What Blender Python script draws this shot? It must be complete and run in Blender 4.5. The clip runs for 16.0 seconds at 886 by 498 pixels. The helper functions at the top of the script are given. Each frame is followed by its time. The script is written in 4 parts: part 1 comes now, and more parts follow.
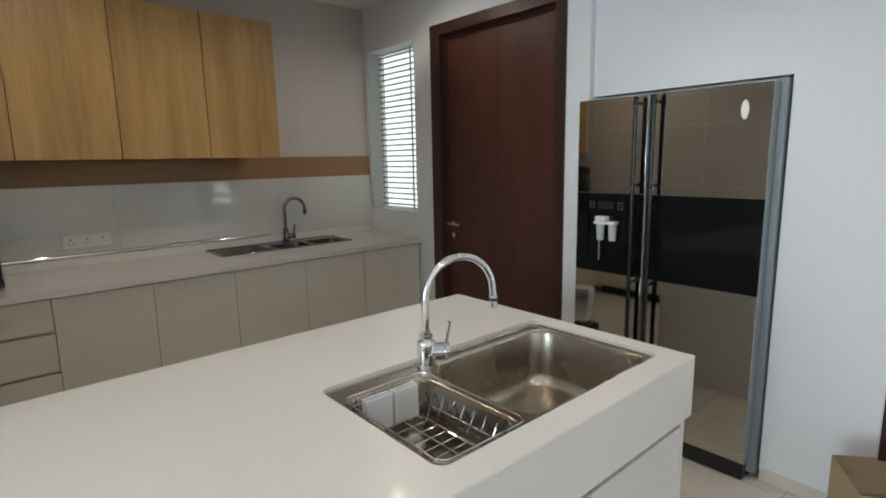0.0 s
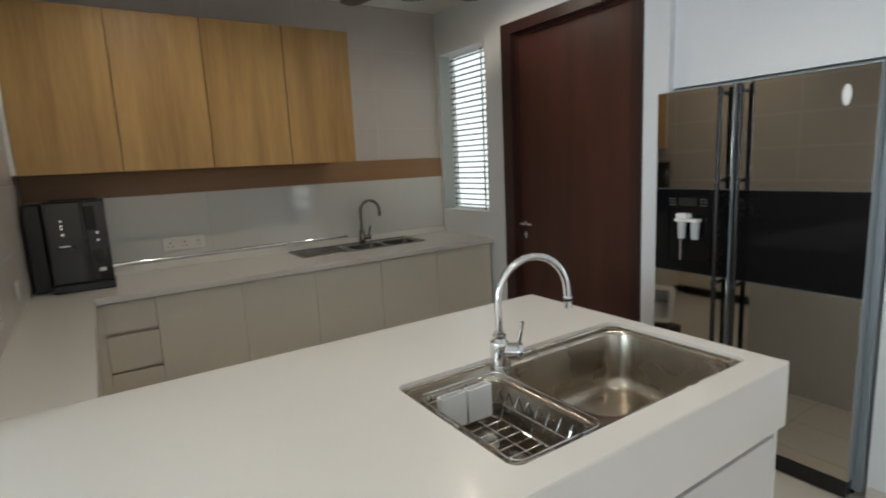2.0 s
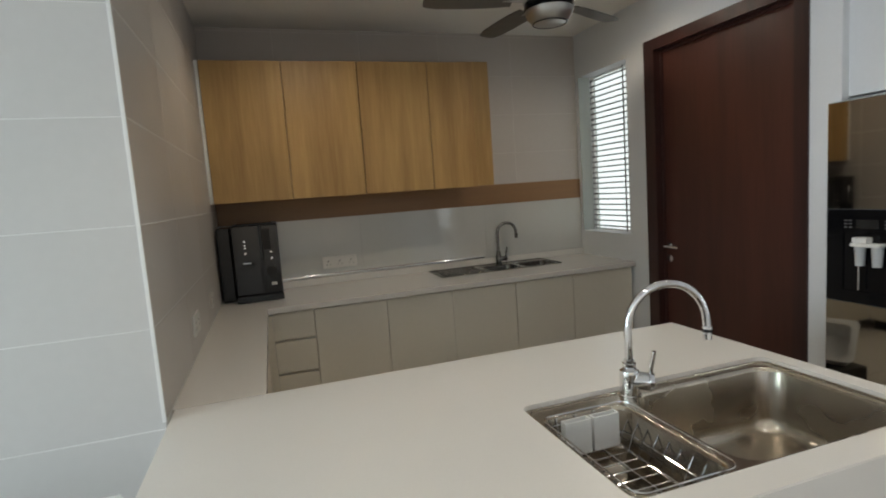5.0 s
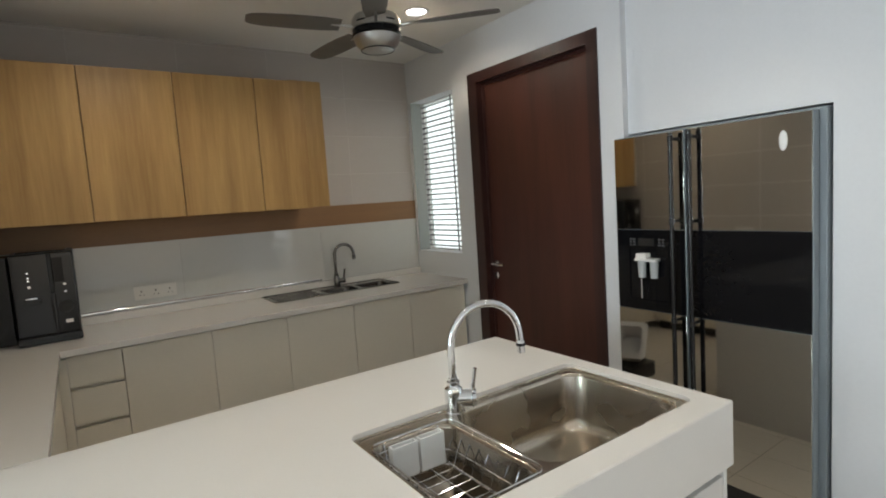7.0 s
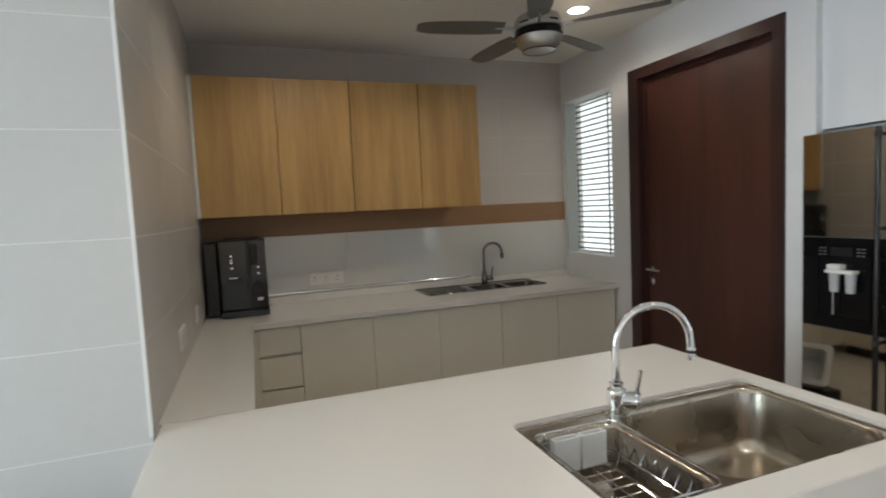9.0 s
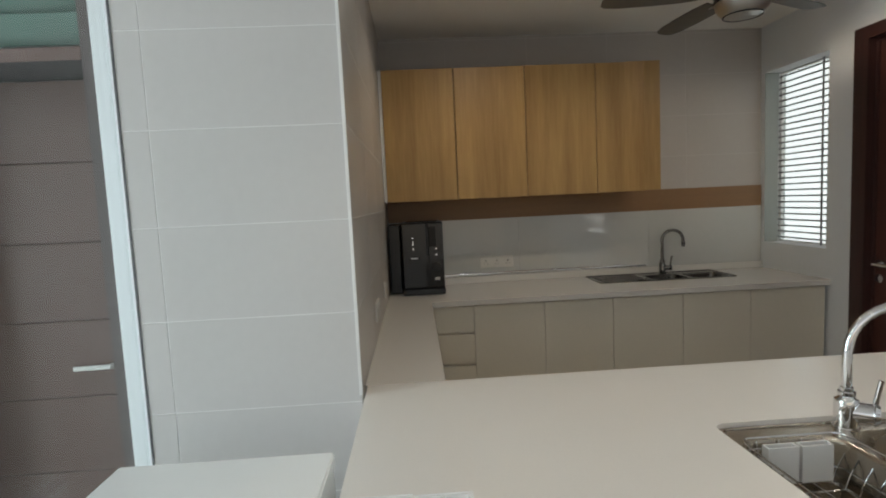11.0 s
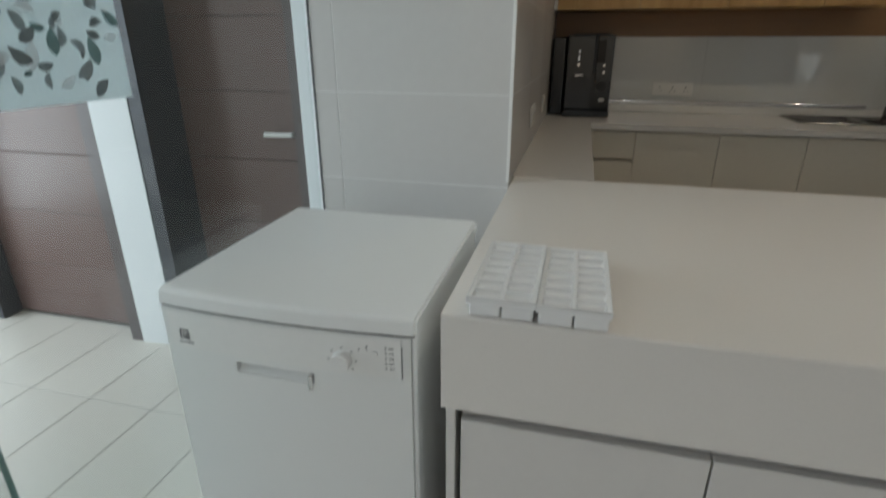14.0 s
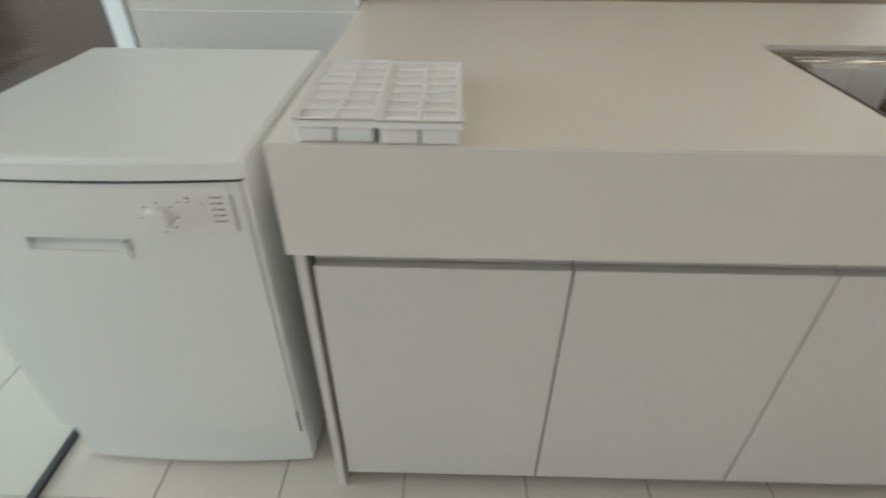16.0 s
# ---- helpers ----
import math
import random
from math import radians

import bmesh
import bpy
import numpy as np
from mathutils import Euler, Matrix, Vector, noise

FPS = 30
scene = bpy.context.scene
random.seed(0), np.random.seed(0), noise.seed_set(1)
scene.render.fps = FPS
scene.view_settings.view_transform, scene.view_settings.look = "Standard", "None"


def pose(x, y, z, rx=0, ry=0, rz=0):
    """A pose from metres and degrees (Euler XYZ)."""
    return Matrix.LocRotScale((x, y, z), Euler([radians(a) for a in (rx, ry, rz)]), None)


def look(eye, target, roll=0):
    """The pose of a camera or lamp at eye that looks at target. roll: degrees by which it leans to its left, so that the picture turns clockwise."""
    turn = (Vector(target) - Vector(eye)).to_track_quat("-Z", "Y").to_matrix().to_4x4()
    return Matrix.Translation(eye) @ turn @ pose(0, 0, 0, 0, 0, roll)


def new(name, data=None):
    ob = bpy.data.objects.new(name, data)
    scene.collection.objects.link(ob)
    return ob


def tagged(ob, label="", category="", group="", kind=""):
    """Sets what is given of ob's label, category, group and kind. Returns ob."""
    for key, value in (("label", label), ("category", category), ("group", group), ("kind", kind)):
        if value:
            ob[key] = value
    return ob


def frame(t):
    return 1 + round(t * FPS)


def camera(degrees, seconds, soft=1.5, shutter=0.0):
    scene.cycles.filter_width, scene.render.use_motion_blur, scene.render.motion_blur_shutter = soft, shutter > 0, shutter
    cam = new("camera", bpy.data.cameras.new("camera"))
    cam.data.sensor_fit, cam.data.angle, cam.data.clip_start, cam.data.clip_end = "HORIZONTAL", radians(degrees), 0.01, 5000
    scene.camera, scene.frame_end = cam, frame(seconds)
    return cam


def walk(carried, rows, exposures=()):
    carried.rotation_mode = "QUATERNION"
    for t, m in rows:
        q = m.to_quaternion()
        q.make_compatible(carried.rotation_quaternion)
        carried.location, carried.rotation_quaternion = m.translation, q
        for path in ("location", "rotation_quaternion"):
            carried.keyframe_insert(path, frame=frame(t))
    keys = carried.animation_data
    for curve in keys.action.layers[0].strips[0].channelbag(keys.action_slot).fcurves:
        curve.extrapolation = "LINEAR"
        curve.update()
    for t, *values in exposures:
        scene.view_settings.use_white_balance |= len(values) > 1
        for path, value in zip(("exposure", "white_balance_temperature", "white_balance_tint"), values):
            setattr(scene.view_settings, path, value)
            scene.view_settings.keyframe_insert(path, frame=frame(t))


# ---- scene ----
cam = camera(80.4, 16.0, soft=1.9, shutter=0.5)

PATH = [
    (0, (1.311, 0.525, 1.495), (2.607, 2.01, 1.158), -1.1),
    (0.5, (1.305, 0.528, 1.493), (2.587, 2.029, 1.169), -1.6),
    (1, (1.303, 0.523, 1.496), (2.565, 2.043, 1.184), -2.0),
    (1.5, (1.306, 0.523, 1.497), (2.522, 2.08, 1.185), -2.3),
    (2, (1.302, 0.518, 1.498), (2.382, 2.169, 1.17), -2.8),
    (2.5, (1.304, 0.505, 1.497), (2.18, 2.272, 1.162), -3.1),
    (3, (1.319, 0.481, 1.488), (1.934, 2.359, 1.179), -3.3),
    (3.2, (1.319, 0.459, 1.492), (1.826, 2.371, 1.191), -3.2),
    (5.5, (1.307, 0.432, 1.522), (2.032, 2.286, 1.334), -4.9),
    (6, (1.368, 0.407, 1.529), (2.428, 2.090, 1.327), -5.5),
    (6.5, (1.373, 0.42, 1.533), (2.526, 2.042, 1.332), -4.5),
    (7, (1.366, 0.421, 1.535), (2.503, 2.055, 1.343), -3.8),
    (7.5, (1.352, 0.421, 1.53), (2.436, 2.094, 1.371), -3.1),
    (8, (1.33, 0.422, 1.528), (2.31, 2.159, 1.377), -2.9),
    (8.5, (1.298, 0.425, 1.523), (2.134, 2.236, 1.375), -2.7),
    (9, (1.267, 0.425, 1.52), (1.947, 2.3, 1.367), -2.7),
    (9.5, (1.235, 0.411, 1.517), (1.737, 2.342, 1.366), -2.7),
    (10, (1.199, 0.397, 1.516), (1.499, 2.368, 1.362), -2.7),
    (10.2, (1.159, 0.433, 1.521), (1.399, 2.412, 1.358), -2.6),
    (12.5, (1.161, 0.399, 1.502), (1.035, 2.386, 1.306), -3.2),
    (13, (1.163, 0.39, 1.476), (0.878, 2.351, 1.204), -2.7),
    (13.5, (1.178, 0.369, 1.418), (0.779, 2.273, 0.951), -1.4),
    (14, (1.167, 0.388, 1.331), (0.709, 2.194, 0.604), -0.0),
    (14.5, (1.158, 0.398, 1.282), (0.705, 2.11, 0.353), 0.5),
    (15, (1.158, 0.406, 1.242), (0.767, 2.054, 0.178), 1.4),
    (15.5, (1.168, 0.423, 1.229), (0.874, 2.048, 0.101), 1.5),
    (16, (1.234, 0.483, 1.211), (1.202, 2.107, 0.043), 0.4),
]
walk(cam, [(t, look(eye, target, roll)) for t, eye, target, roll in PATH],
     [(0, 0.14, 6450, 10), (3, 0.06, 6550, 10), (5.5, -0.02, 6650, 10), (6.2, 0.30, 6600, 10), (7, 0.28, 6600, 10), (8.5, 0.25, 6600, 11), (10, -0.04, 6550, 11), (12.5, -0.17, 6950, 10), (13.5, -0.45, 6750, 10), (14.5, -0.63, 6600, 10), (15.5, -0.44, 7000, 10), (16, -0.22, 7100, 10)])


# ---------- world and large lights ----------
world = bpy.data.worlds.new("world")
scene.world = world
world.use_nodes = True
wn = world.node_tree.nodes
sky = wn.new("ShaderNodeTexSky")
sky.sky_type, sky.sun_disc = "NISHITA", False
sky.sun_elevation, sky.sun_rotation = radians(40), radians(200)
world.node_tree.links.new(sky.outputs["Color"], wn["Background"].inputs["Color"])
wn["Background"].inputs["Strength"].default_value = 0.07


def area_lamp(name, m, w, h, power, colour):
    """Daylight that enters through a large opening."""
    lamp = bpy.data.lights.new(name, "AREA")
    lamp.shape, lamp.size, lamp.size_y, lamp.energy, lamp.color = "RECTANGLE", w, h, power, colour
    ob = new(name, lamp)
    ob.matrix_world = m
    return ob


def spot_lamp(name, x, y, z, power, colour, size=100):
    lamp = bpy.data.lights.new(name, "SPOT")
    lamp.energy, lamp.color, lamp.spot_size, lamp.spot_blend, lamp.shadow_soft_size = power, colour, radians(size), 0.7, 0.05
    ob = new(name, lamp)
    ob.location = (x, y, z)
    return ob


area_lamp("daylight_south", look((0.9, -2.36, 1.3), (0.9, 2, 1.2)), 3.9, 2.1, 8, (0.82, 0.905, 1.0))
area_lamp("daylight_west", look((-2.52, 0.95, 1.3), (1, 0.95, 1.15)), 2.0, 2.1, 122, (0.80, 0.90, 1.0))
# The first two belong here; the other four are added to brighten the room.
DOWNLIGHTS_AND_FILLS = ((3.245, 3.24), (1.65, 3.24), (1.75, 1.55), (3.1, 1.55), (1.75, 0.1), (3.1, 0.1))
for i, (lx_, ly_) in enumerate(DOWNLIGHTS_AND_FILLS):
    spot_lamp("downlight_glow", lx_, ly_, 2.66, (14, 15, 17, 14, 7, 7)[i], (1.0, 0.89, 0.70) if i < 2 else (1.0, 0.93, 0.81), 160 if i < 2 else 112)


# ---------- materials ----------
def mat(name, base, rough=0.5, metal=0.0, vary=0.06, scale=6.0, bump=0.0, bscale=60.0, per_piece=0.0, coat=0.0, stretch=(1, 1, 1), spec=0.5):
    """A surface with broad and fine variation of its base colour, and fine relief."""
    m = bpy.data.materials.new(name)
    m.use_nodes = True
    n, l = m.node_tree.nodes, m.node_tree.links
    b = n["Principled BSDF"]
    b.inputs["Roughness"].default_value, b.inputs["Metallic"].default_value = rough, metal
    b.inputs["Coat Weight"].default_value, b.inputs["Coat Roughness"].default_value = coat, 0.08
    b.inputs["Specular IOR Level"].default_value = spec
    tc, mp = n.new("ShaderNodeTexCoord"), n.new("ShaderNodeMapping")
    mp.inputs["Scale"].default_value = stretch
    l.new(tc.outputs["Object"], mp.inputs["Vector"])
    broad, fine = n.new("ShaderNodeTexNoise"), n.new("ShaderNodeTexNoise")
    broad.inputs["Scale"].default_value, fine.inputs["Scale"].default_value = scale * 0.35, scale * 10
    broad.inputs["Detail"].default_value, fine.inputs["Detail"].default_value = 3, 4
    for t in (broad, fine):
        l.new(mp.outputs["Vector"], t.inputs["Vector"])
    add = n.new("ShaderNodeMath")
    l.new(broad.outputs["Fac"], add.inputs[0])
    l.new(fine.outputs["Fac"], add.inputs[1])
    top = add.outputs[0]
    if per_piece:
        info, mul = n.new("ShaderNodeObjectInfo"), n.new("ShaderNodeMath")
        mul.operation = "MULTIPLY_ADD"
        mul.inputs[1].default_value = per_piece
        l.new(info.outputs["Random"], mul.inputs[0])
        l.new(top, mul.inputs[2])
        top = mul.outputs[0]
    rng = n.new("ShaderNodeMapRange")
    rng.inputs["From Min"].default_value, rng.inputs["From Max"].default_value = 0.6, 1.4 + per_piece
    rng.inputs["To Min"].default_value, rng.inputs["To Max"].default_value = 1 - vary, 1 + vary
    l.new(top, rng.inputs["Value"])
    mix = n.new("ShaderNodeVectorMath")
    mix.operation = "SCALE"
    mix.inputs[0].default_value = base
    l.new(rng.outputs["Result"], mix.inputs["Scale"])
    l.new(mix.outputs["Vector"], b.inputs["Base Color"])
    rr = n.new("ShaderNodeMapRange")
    rr.interpolation_type = "SMOOTHSTEP"
    rr.inputs["From Min"].default_value, rr.inputs["From Max"].default_value = 0.2, 0.8
    rr.inputs["To Min"].default_value, rr.inputs["To Max"].default_value = rough * 0.85, min(1, rough * 1.2)
    l.new(broad.outputs["Fac"], rr.inputs["Value"])
    if vary > 0.005:
        l.new(rr.outputs["Result"], b.inputs["Roughness"])
    if bump:
        bt, bp = n.new("ShaderNodeTexNoise"), n.new("ShaderNodeBump")
        bt.inputs["Scale"].default_value = bscale
        bp.inputs["Strength"].default_value, bp.inputs["Distance"].default_value = bump, 0.002
        l.new(mp.outputs["Vector"], bt.inputs["Vector"])
        l.new(bt.outputs["Fac"], bp.inputs["Height"])
        l.new(bp.outputs["Normal"], b.inputs["Normal"])
    return m


def wood(name, dark, light, rough=0.4, scale=1.0, per_piece=0.6):
    """Wood or wood-grain laminate with its grain upright (z)."""
    m = bpy.data.materials.new(name)
    m.use_nodes = True
    n, l = m.node_tree.nodes, m.node_tree.links
    b = n["Principled BSDF"]
    b.inputs["Roughness"].default_value = rough
    tc, mp, info = n.new("ShaderNodeTexCoord"), n.new("ShaderNodeMapping"), n.new("ShaderNodeObjectInfo")
    mp.inputs["Scale"].default_value = (9 * scale, 9 * scale, 0.55 * scale)
    shift, off = n.new("ShaderNodeVectorMath"), n.new("ShaderNodeMath")
    off.operation, off.inputs[1].default_value = "MULTIPLY", 7.0 * per_piece
    l.new(info.outputs["Random"], off.inputs[0])
    l.new(tc.outputs["Object"], shift.inputs[0])
    l.new(off.outputs[0], shift.inputs[1])
    l.new(shift.outputs["Vector"], mp.inputs["Vector"])
    broad, grain = n.new("ShaderNodeTexNoise"), n.new("ShaderNodeTexNoise")
    broad.inputs["Scale"].default_value, broad.inputs["Detail"].default_value, broad.inputs["Distortion"].default_value = 0.9, 3, 0.6
    grain.inputs["Scale"].default_value, grain.inputs["Detail"].default_value = 9, 6
    for t in (broad, grain):
        l.new(mp.outputs["Vector"], t.inputs["Vector"])
    mul, add = n.new("ShaderNodeMath"), n.new("ShaderNodeMath")
    mul.operation, mul.inputs[1].default_value = "MULTIPLY", 0.45
    l.new(grain.outputs["Fac"], mul.inputs[0])
    l.new(mul.outputs[0], add.inputs[0])
    l.new(broad.outputs["Fac"], add.inputs[1])
    ramp = n.new("ShaderNodeValToRGB")
    ramp.color_ramp.elements[0].position, ramp.color_ramp.elements[0].color = 0.5, (*dark, 1)
    ramp.color_ramp.elements[1].position, ramp.color_ramp.elements[1].color = 0.95, (*light, 1)
    l.new(add.outputs[0], ramp.inputs["Fac"])
    l.new(ramp.outputs["Color"], b.inputs["Base Color"])
    bp = n.new("ShaderNodeBump")
    bp.inputs["Strength"].default_value, bp.inputs["Distance"].default_value = 0.12, 0.001
    l.new(grain.outputs["Fac"], bp.inputs["Height"])
    l.new(bp.outputs["Normal"], b.inputs["Normal"])
    return m


def glass(name, tint, rough=0.0):
    """A thin clear pane: light passes straight through, with a mirror's share by the angle."""
    m = bpy.data.materials.new(name)
    m.use_nodes = True
    n, l = m.node_tree.nodes, m.node_tree.links
    n.remove(n["Principled BSDF"])
    tr, gl, fr, mx = n.new("ShaderNodeBsdfTransparent"), n.new("ShaderNodeBsdfGlossy"), n.new("ShaderNodeLayerWeight"), n.new("ShaderNodeMixShader")
    pw, sc = n.new("ShaderNodeMath"), n.new("ShaderNodeMath")
    pw.operation, pw.inputs[1].default_value = "POWER", 4.5
    sc.operation, sc.inputs[1].default_value, sc.inputs[2].default_value = "MULTIPLY_ADD", 0.9, 0.035
    tr.inputs["Color"].default_value = (*tint, 1)
    gl.inputs["Roughness"].default_value = rough
    fr.inputs["Blend"].default_value = 0.5
    l.new(fr.outputs["Facing"], pw.inputs[0])
    l.new(pw.outputs[0], sc.inputs[0])
    l.new(sc.outputs[0], mx.inputs["Fac"])
    l.new(tr.outputs[0], mx.inputs[1])
    l.new(gl.outputs[0], mx.inputs[2])
    l.new(mx.outputs[0], n["Material Output"].inputs["Surface"])
    return m


def glow(name, colour, strength):
    m = bpy.data.materials.new(name)
    m.use_nodes = True
    b = m.node_tree.nodes["Principled BSDF"]
    b.inputs["Base Color"].default_value = (0.8, 0.8, 0.8, 1)
    b.inputs["Emission Color"].default_value, b.inputs["Emission Strength"].default_value = (*colour, 1), strength
    return m


WHITE_WALL = mat("white_wall_paint", (0.73, 0.745, 0.76), 0.6, vary=0.02, bump=0.08, bscale=90)
CEILING = mat("ceiling_paint", (0.80, 0.78, 0.74), 0.75, vary=0.02)
TILE_WALL = mat("grey_wall_tile", (0.58, 0.57, 0.552), 0.33, vary=0.03, scale=3, per_piece=0.25)
# Darker tile for the back wall; on the side wall its tone imitates shade.
TILE_DARKER = mat("darker_wall_tile", (0.475, 0.438, 0.407), 0.3, vary=0.03, scale=3, per_piece=0.2)
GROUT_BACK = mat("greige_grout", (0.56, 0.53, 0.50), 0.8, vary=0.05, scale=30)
GROUT = mat("white_grout", (0.74, 0.74, 0.72), 0.8, vary=0.05, scale=30)
TILE_FLOOR = mat("beige_floor_tile", (0.62, 0.58, 0.52), 0.35, vary=0.05, scale=4, per_piece=0.4, bump=0.04, bscale=40)
GROUT_FLOOR = mat("grey_floor_grout", (0.25, 0.23, 0.21), 0.85, vary=0.1, scale=30)
TOP = mat("white_quartz", (0.725, 0.695, 0.652), 0.33, vary=0.02, scale=14, coat=0.1)
TOP_POLISHED = mat("polished_quartz", (0.70, 0.67, 0.625), 0.26, vary=0.004, scale=5, coat=0.4)
GREIGE = mat("greige_laminate", (0.73, 0.668, 0.56), 0.38, vary=0.025, scale=5)
OFFWHITE = mat("offwhite_laminate", (0.66, 0.64, 0.61), 0.35, vary=0.02, scale=5)
OAK = wood("oak_laminate", (0.34, 0.192, 0.063), (0.505, 0.318, 0.118), 0.42)
OAK_BAND = mat("brown_oak_strip", (0.255, 0.138, 0.062), 0.45, vary=0.14, scale=5, stretch=(0.5, 6, 9))
DOOR_WOOD = wood("mahogany_door", (0.050, 0.017, 0.012), (0.078, 0.026, 0.018), 0.38, 0.8)
FRAME_WOOD = wood("mahogany_frame", (0.03, 0.012, 0.010), (0.06, 0.022, 0.018), 0.35, 0.8)
SPLASH = mat("pale_glass_backsplash", (0.56, 0.56, 0.535), 0.045, vary=0.015, scale=3, coat=0.6)
STEEL = mat("brushed_steel", (0.455, 0.405, 0.34), 0.25, 1.0, vary=0.03, scale=9)
# Base colour lowered to paint in the dark cabinets this steel reflects.
STEEL_DARK = mat("dark_mirroring_steel", (0.17, 0.16, 0.145), 0.2, 1.0, vary=0.08, scale=12, stretch=(1, 8, 1))
CHROME = mat("chrome", (0.80, 0.80, 0.81), 0.06, 1.0, vary=0.02)
SATIN = mat("satin_nickel", (0.50, 0.49, 0.465), 0.37, 1.0, vary=0.04)
# Chrome with dark reflections of its surroundings put into the colour.
CHROME_DULL = mat("dull_chrome_mirroring_dark", (0.22, 0.213, 0.205), 0.14, 1.0, vary=0.05)
BLACK = mat("black_plastic", (0.010, 0.010, 0.011), 0.2, vary=0.1)
BLACK_GLOSS = mat("black_glass", (0.006, 0.006, 0.007), 0.05, vary=0.05, spec=0.22)
DARK_GREY = mat("dark_grey_plastic", (0.011, 0.0115, 0.012), 0.36, vary=0.08)
MIRROR = mat("smoked_mirror_glass", (0.50, 0.47, 0.42), 0.035, 1.0, vary=0.015)
FRIDGE_SIDE = mat("blue_grey_sheet_metal", (0.23, 0.265, 0.285), 0.36, vary=0.03)
WHITE_ENAMEL = mat("white_enamel", (0.76, 0.77, 0.755), 0.35, vary=0.002, scale=4, bump=0.03, bscale=240)
JAMB = mat("bluish_white_coating", (0.86, 0.88, 0.91), 0.4, vary=0.015)
WHITE_PLASTIC = mat("white_plastic", (0.78, 0.78, 0.76), 0.4, vary=0.02)
GREY_MARK = mat("grey_print", (0.12, 0.12, 0.125), 0.5)
# Dark tone carries the shade of the deep yard door reveals.
ALU = mat("grey_aluminium", (0.038, 0.040, 0.050), 0.4, 0.2, vary=0.03)
MAUVE_ALU = mat("mauve_aluminium", (0.085, 0.066, 0.066), 0.4, 0.1, vary=0.03)
PLANK = mat("brown_pvc_plank", (0.128, 0.073, 0.063), 0.4, vary=0.06, per_piece=0.15)
CARDBOARD = mat("cardboard", (0.40, 0.29, 0.18), 0.8, vary=0.08, scale=8, bump=0.1)


def film_ink(name, colour, share=0.45):
    """Printed translucent film: part of the light passes through it, scattered."""
    m = mat(name, colour, 0.6, vary=0.06, scale=12)
    n, l = m.node_tree.nodes, m.node_tree.links
    t, mx = n.new("ShaderNodeBsdfTranslucent"), n.new("ShaderNodeMixShader")
    t.inputs["Color"].default_value = (*colour, 1)
    mx.inputs["Fac"].default_value = share
    l.new(n["Principled BSDF"].outputs[0], mx.inputs[1])
    l.new(t.outputs[0], mx.inputs[2])
    l.new(mx.outputs[0], n["Material Output"].inputs["Surface"])
    return m


FROST = film_ink("floral_film", (0.74, 0.82, 0.83))
LEAF_A = film_ink("grey_print", (0.32, 0.38, 0.39))
LEAF_B = film_ink("teal_print", (0.30, 0.46, 0.46))
LEAF_C = film_ink("slate_print", (0.44, 0.52, 0.54))
LEAF_D = film_ink("white_print", (0.88, 0.94, 0.96))
PLATE = mat("white_socket_plastic", (0.62, 0.60, 0.56), 0.35, vary=0.02)
BLADE = mat("brown_grey_blade", (0.13, 0.118, 0.105), 0.45, vary=0.08)
RUBBER = mat("dark_rubber", (0.03, 0.03, 0.03), 0.7)
GLASS = glass("clear_glass", (0.93, 0.96, 0.95))
GLASS_TINT = glass("green_tinted_glass", (0.84, 0.92, 0.90))
GLASS_EDGE = mat("green_glass_edge", (0.10, 0.19, 0.18), 0.2, vary=0.02)
GLASS_GREEN = mat("green_louvre_glass", (0.12, 0.20, 0.17), 0.12, vary=0.05)
BARS = mat("grey_painted_bar", (0.30, 0.305, 0.305), 0.45, vary=0.05)
LAMP = glow("lamp_glow", (0.93, 0.95, 1.0), 12)
LED = glow("button_light", (1.0, 0.98, 0.92), 0.6)
DAY_OPEN = glow("open_daylight", (0.95, 0.98, 1.0), 3.2)
DAY = glow("white_daylight", (0.95, 0.98, 1.0), 1.2)
CLEAR = bpy.data.materials.new("frosted_clear_plastic")
CLEAR.use_nodes = True
cn, cl = CLEAR.node_tree.nodes, CLEAR.node_tree.links
cn.remove(cn["Principled BSDF"])
c_tr, c_gl, c_df, c_lw = cn.new("ShaderNodeBsdfTransparent"), cn.new("ShaderNodeBsdfGlossy"), cn.new("ShaderNodeBsdfTranslucent"), cn.new("ShaderNodeLayerWeight")
c_pw, c_sc, c_m1, c_m2, c_nz, c_df2, c_m3 = cn.new("ShaderNodeMath"), cn.new("ShaderNodeMath"), cn.new("ShaderNodeMixShader"), cn.new("ShaderNodeMixShader"), cn.new("ShaderNodeTexNoise"), cn.new("ShaderNodeBsdfDiffuse"), cn.new("ShaderNodeMixShader")
c_tr.inputs["Color"].default_value = (0.97, 0.98, 0.97, 1)
c_df.inputs["Color"].default_value = (0.95, 0.96, 0.95, 1)
c_df2.inputs["Color"].default_value = (0.95, 0.955, 0.945, 1)
c_gl.inputs["Roughness"].default_value = 0.22
c_lw.inputs["Blend"].default_value = 0.5
c_nz.inputs["Scale"].default_value = 40
c_pw.operation, c_pw.inputs[1].default_value = "POWER", 2.2
c_sc.operation, c_sc.inputs[1].default_value, c_sc.inputs[2].default_value = "MULTIPLY_ADD", 0.28, 0.07
c_m3.inputs["Fac"].default_value = 0.9
c_m1.inputs["Fac"].default_value = 0.93
cl.new(c_lw.outputs["Facing"], c_pw.inputs[0])
cl.new(c_pw.outputs[0], c_sc.inputs[0])
cl.new(c_df.outputs[0], c_m3.inputs[1])
cl.new(c_df2.outputs[0], c_m3.inputs[2])
cl.new(c_tr.outputs[0], c_m1.inputs[1])
cl.new(c_m3.outputs[0], c_m1.inputs[2])
cl.new(c_m1.outputs[0], c_m2.inputs[1])
cl.new(c_gl.outputs[0], c_m2.inputs[2])
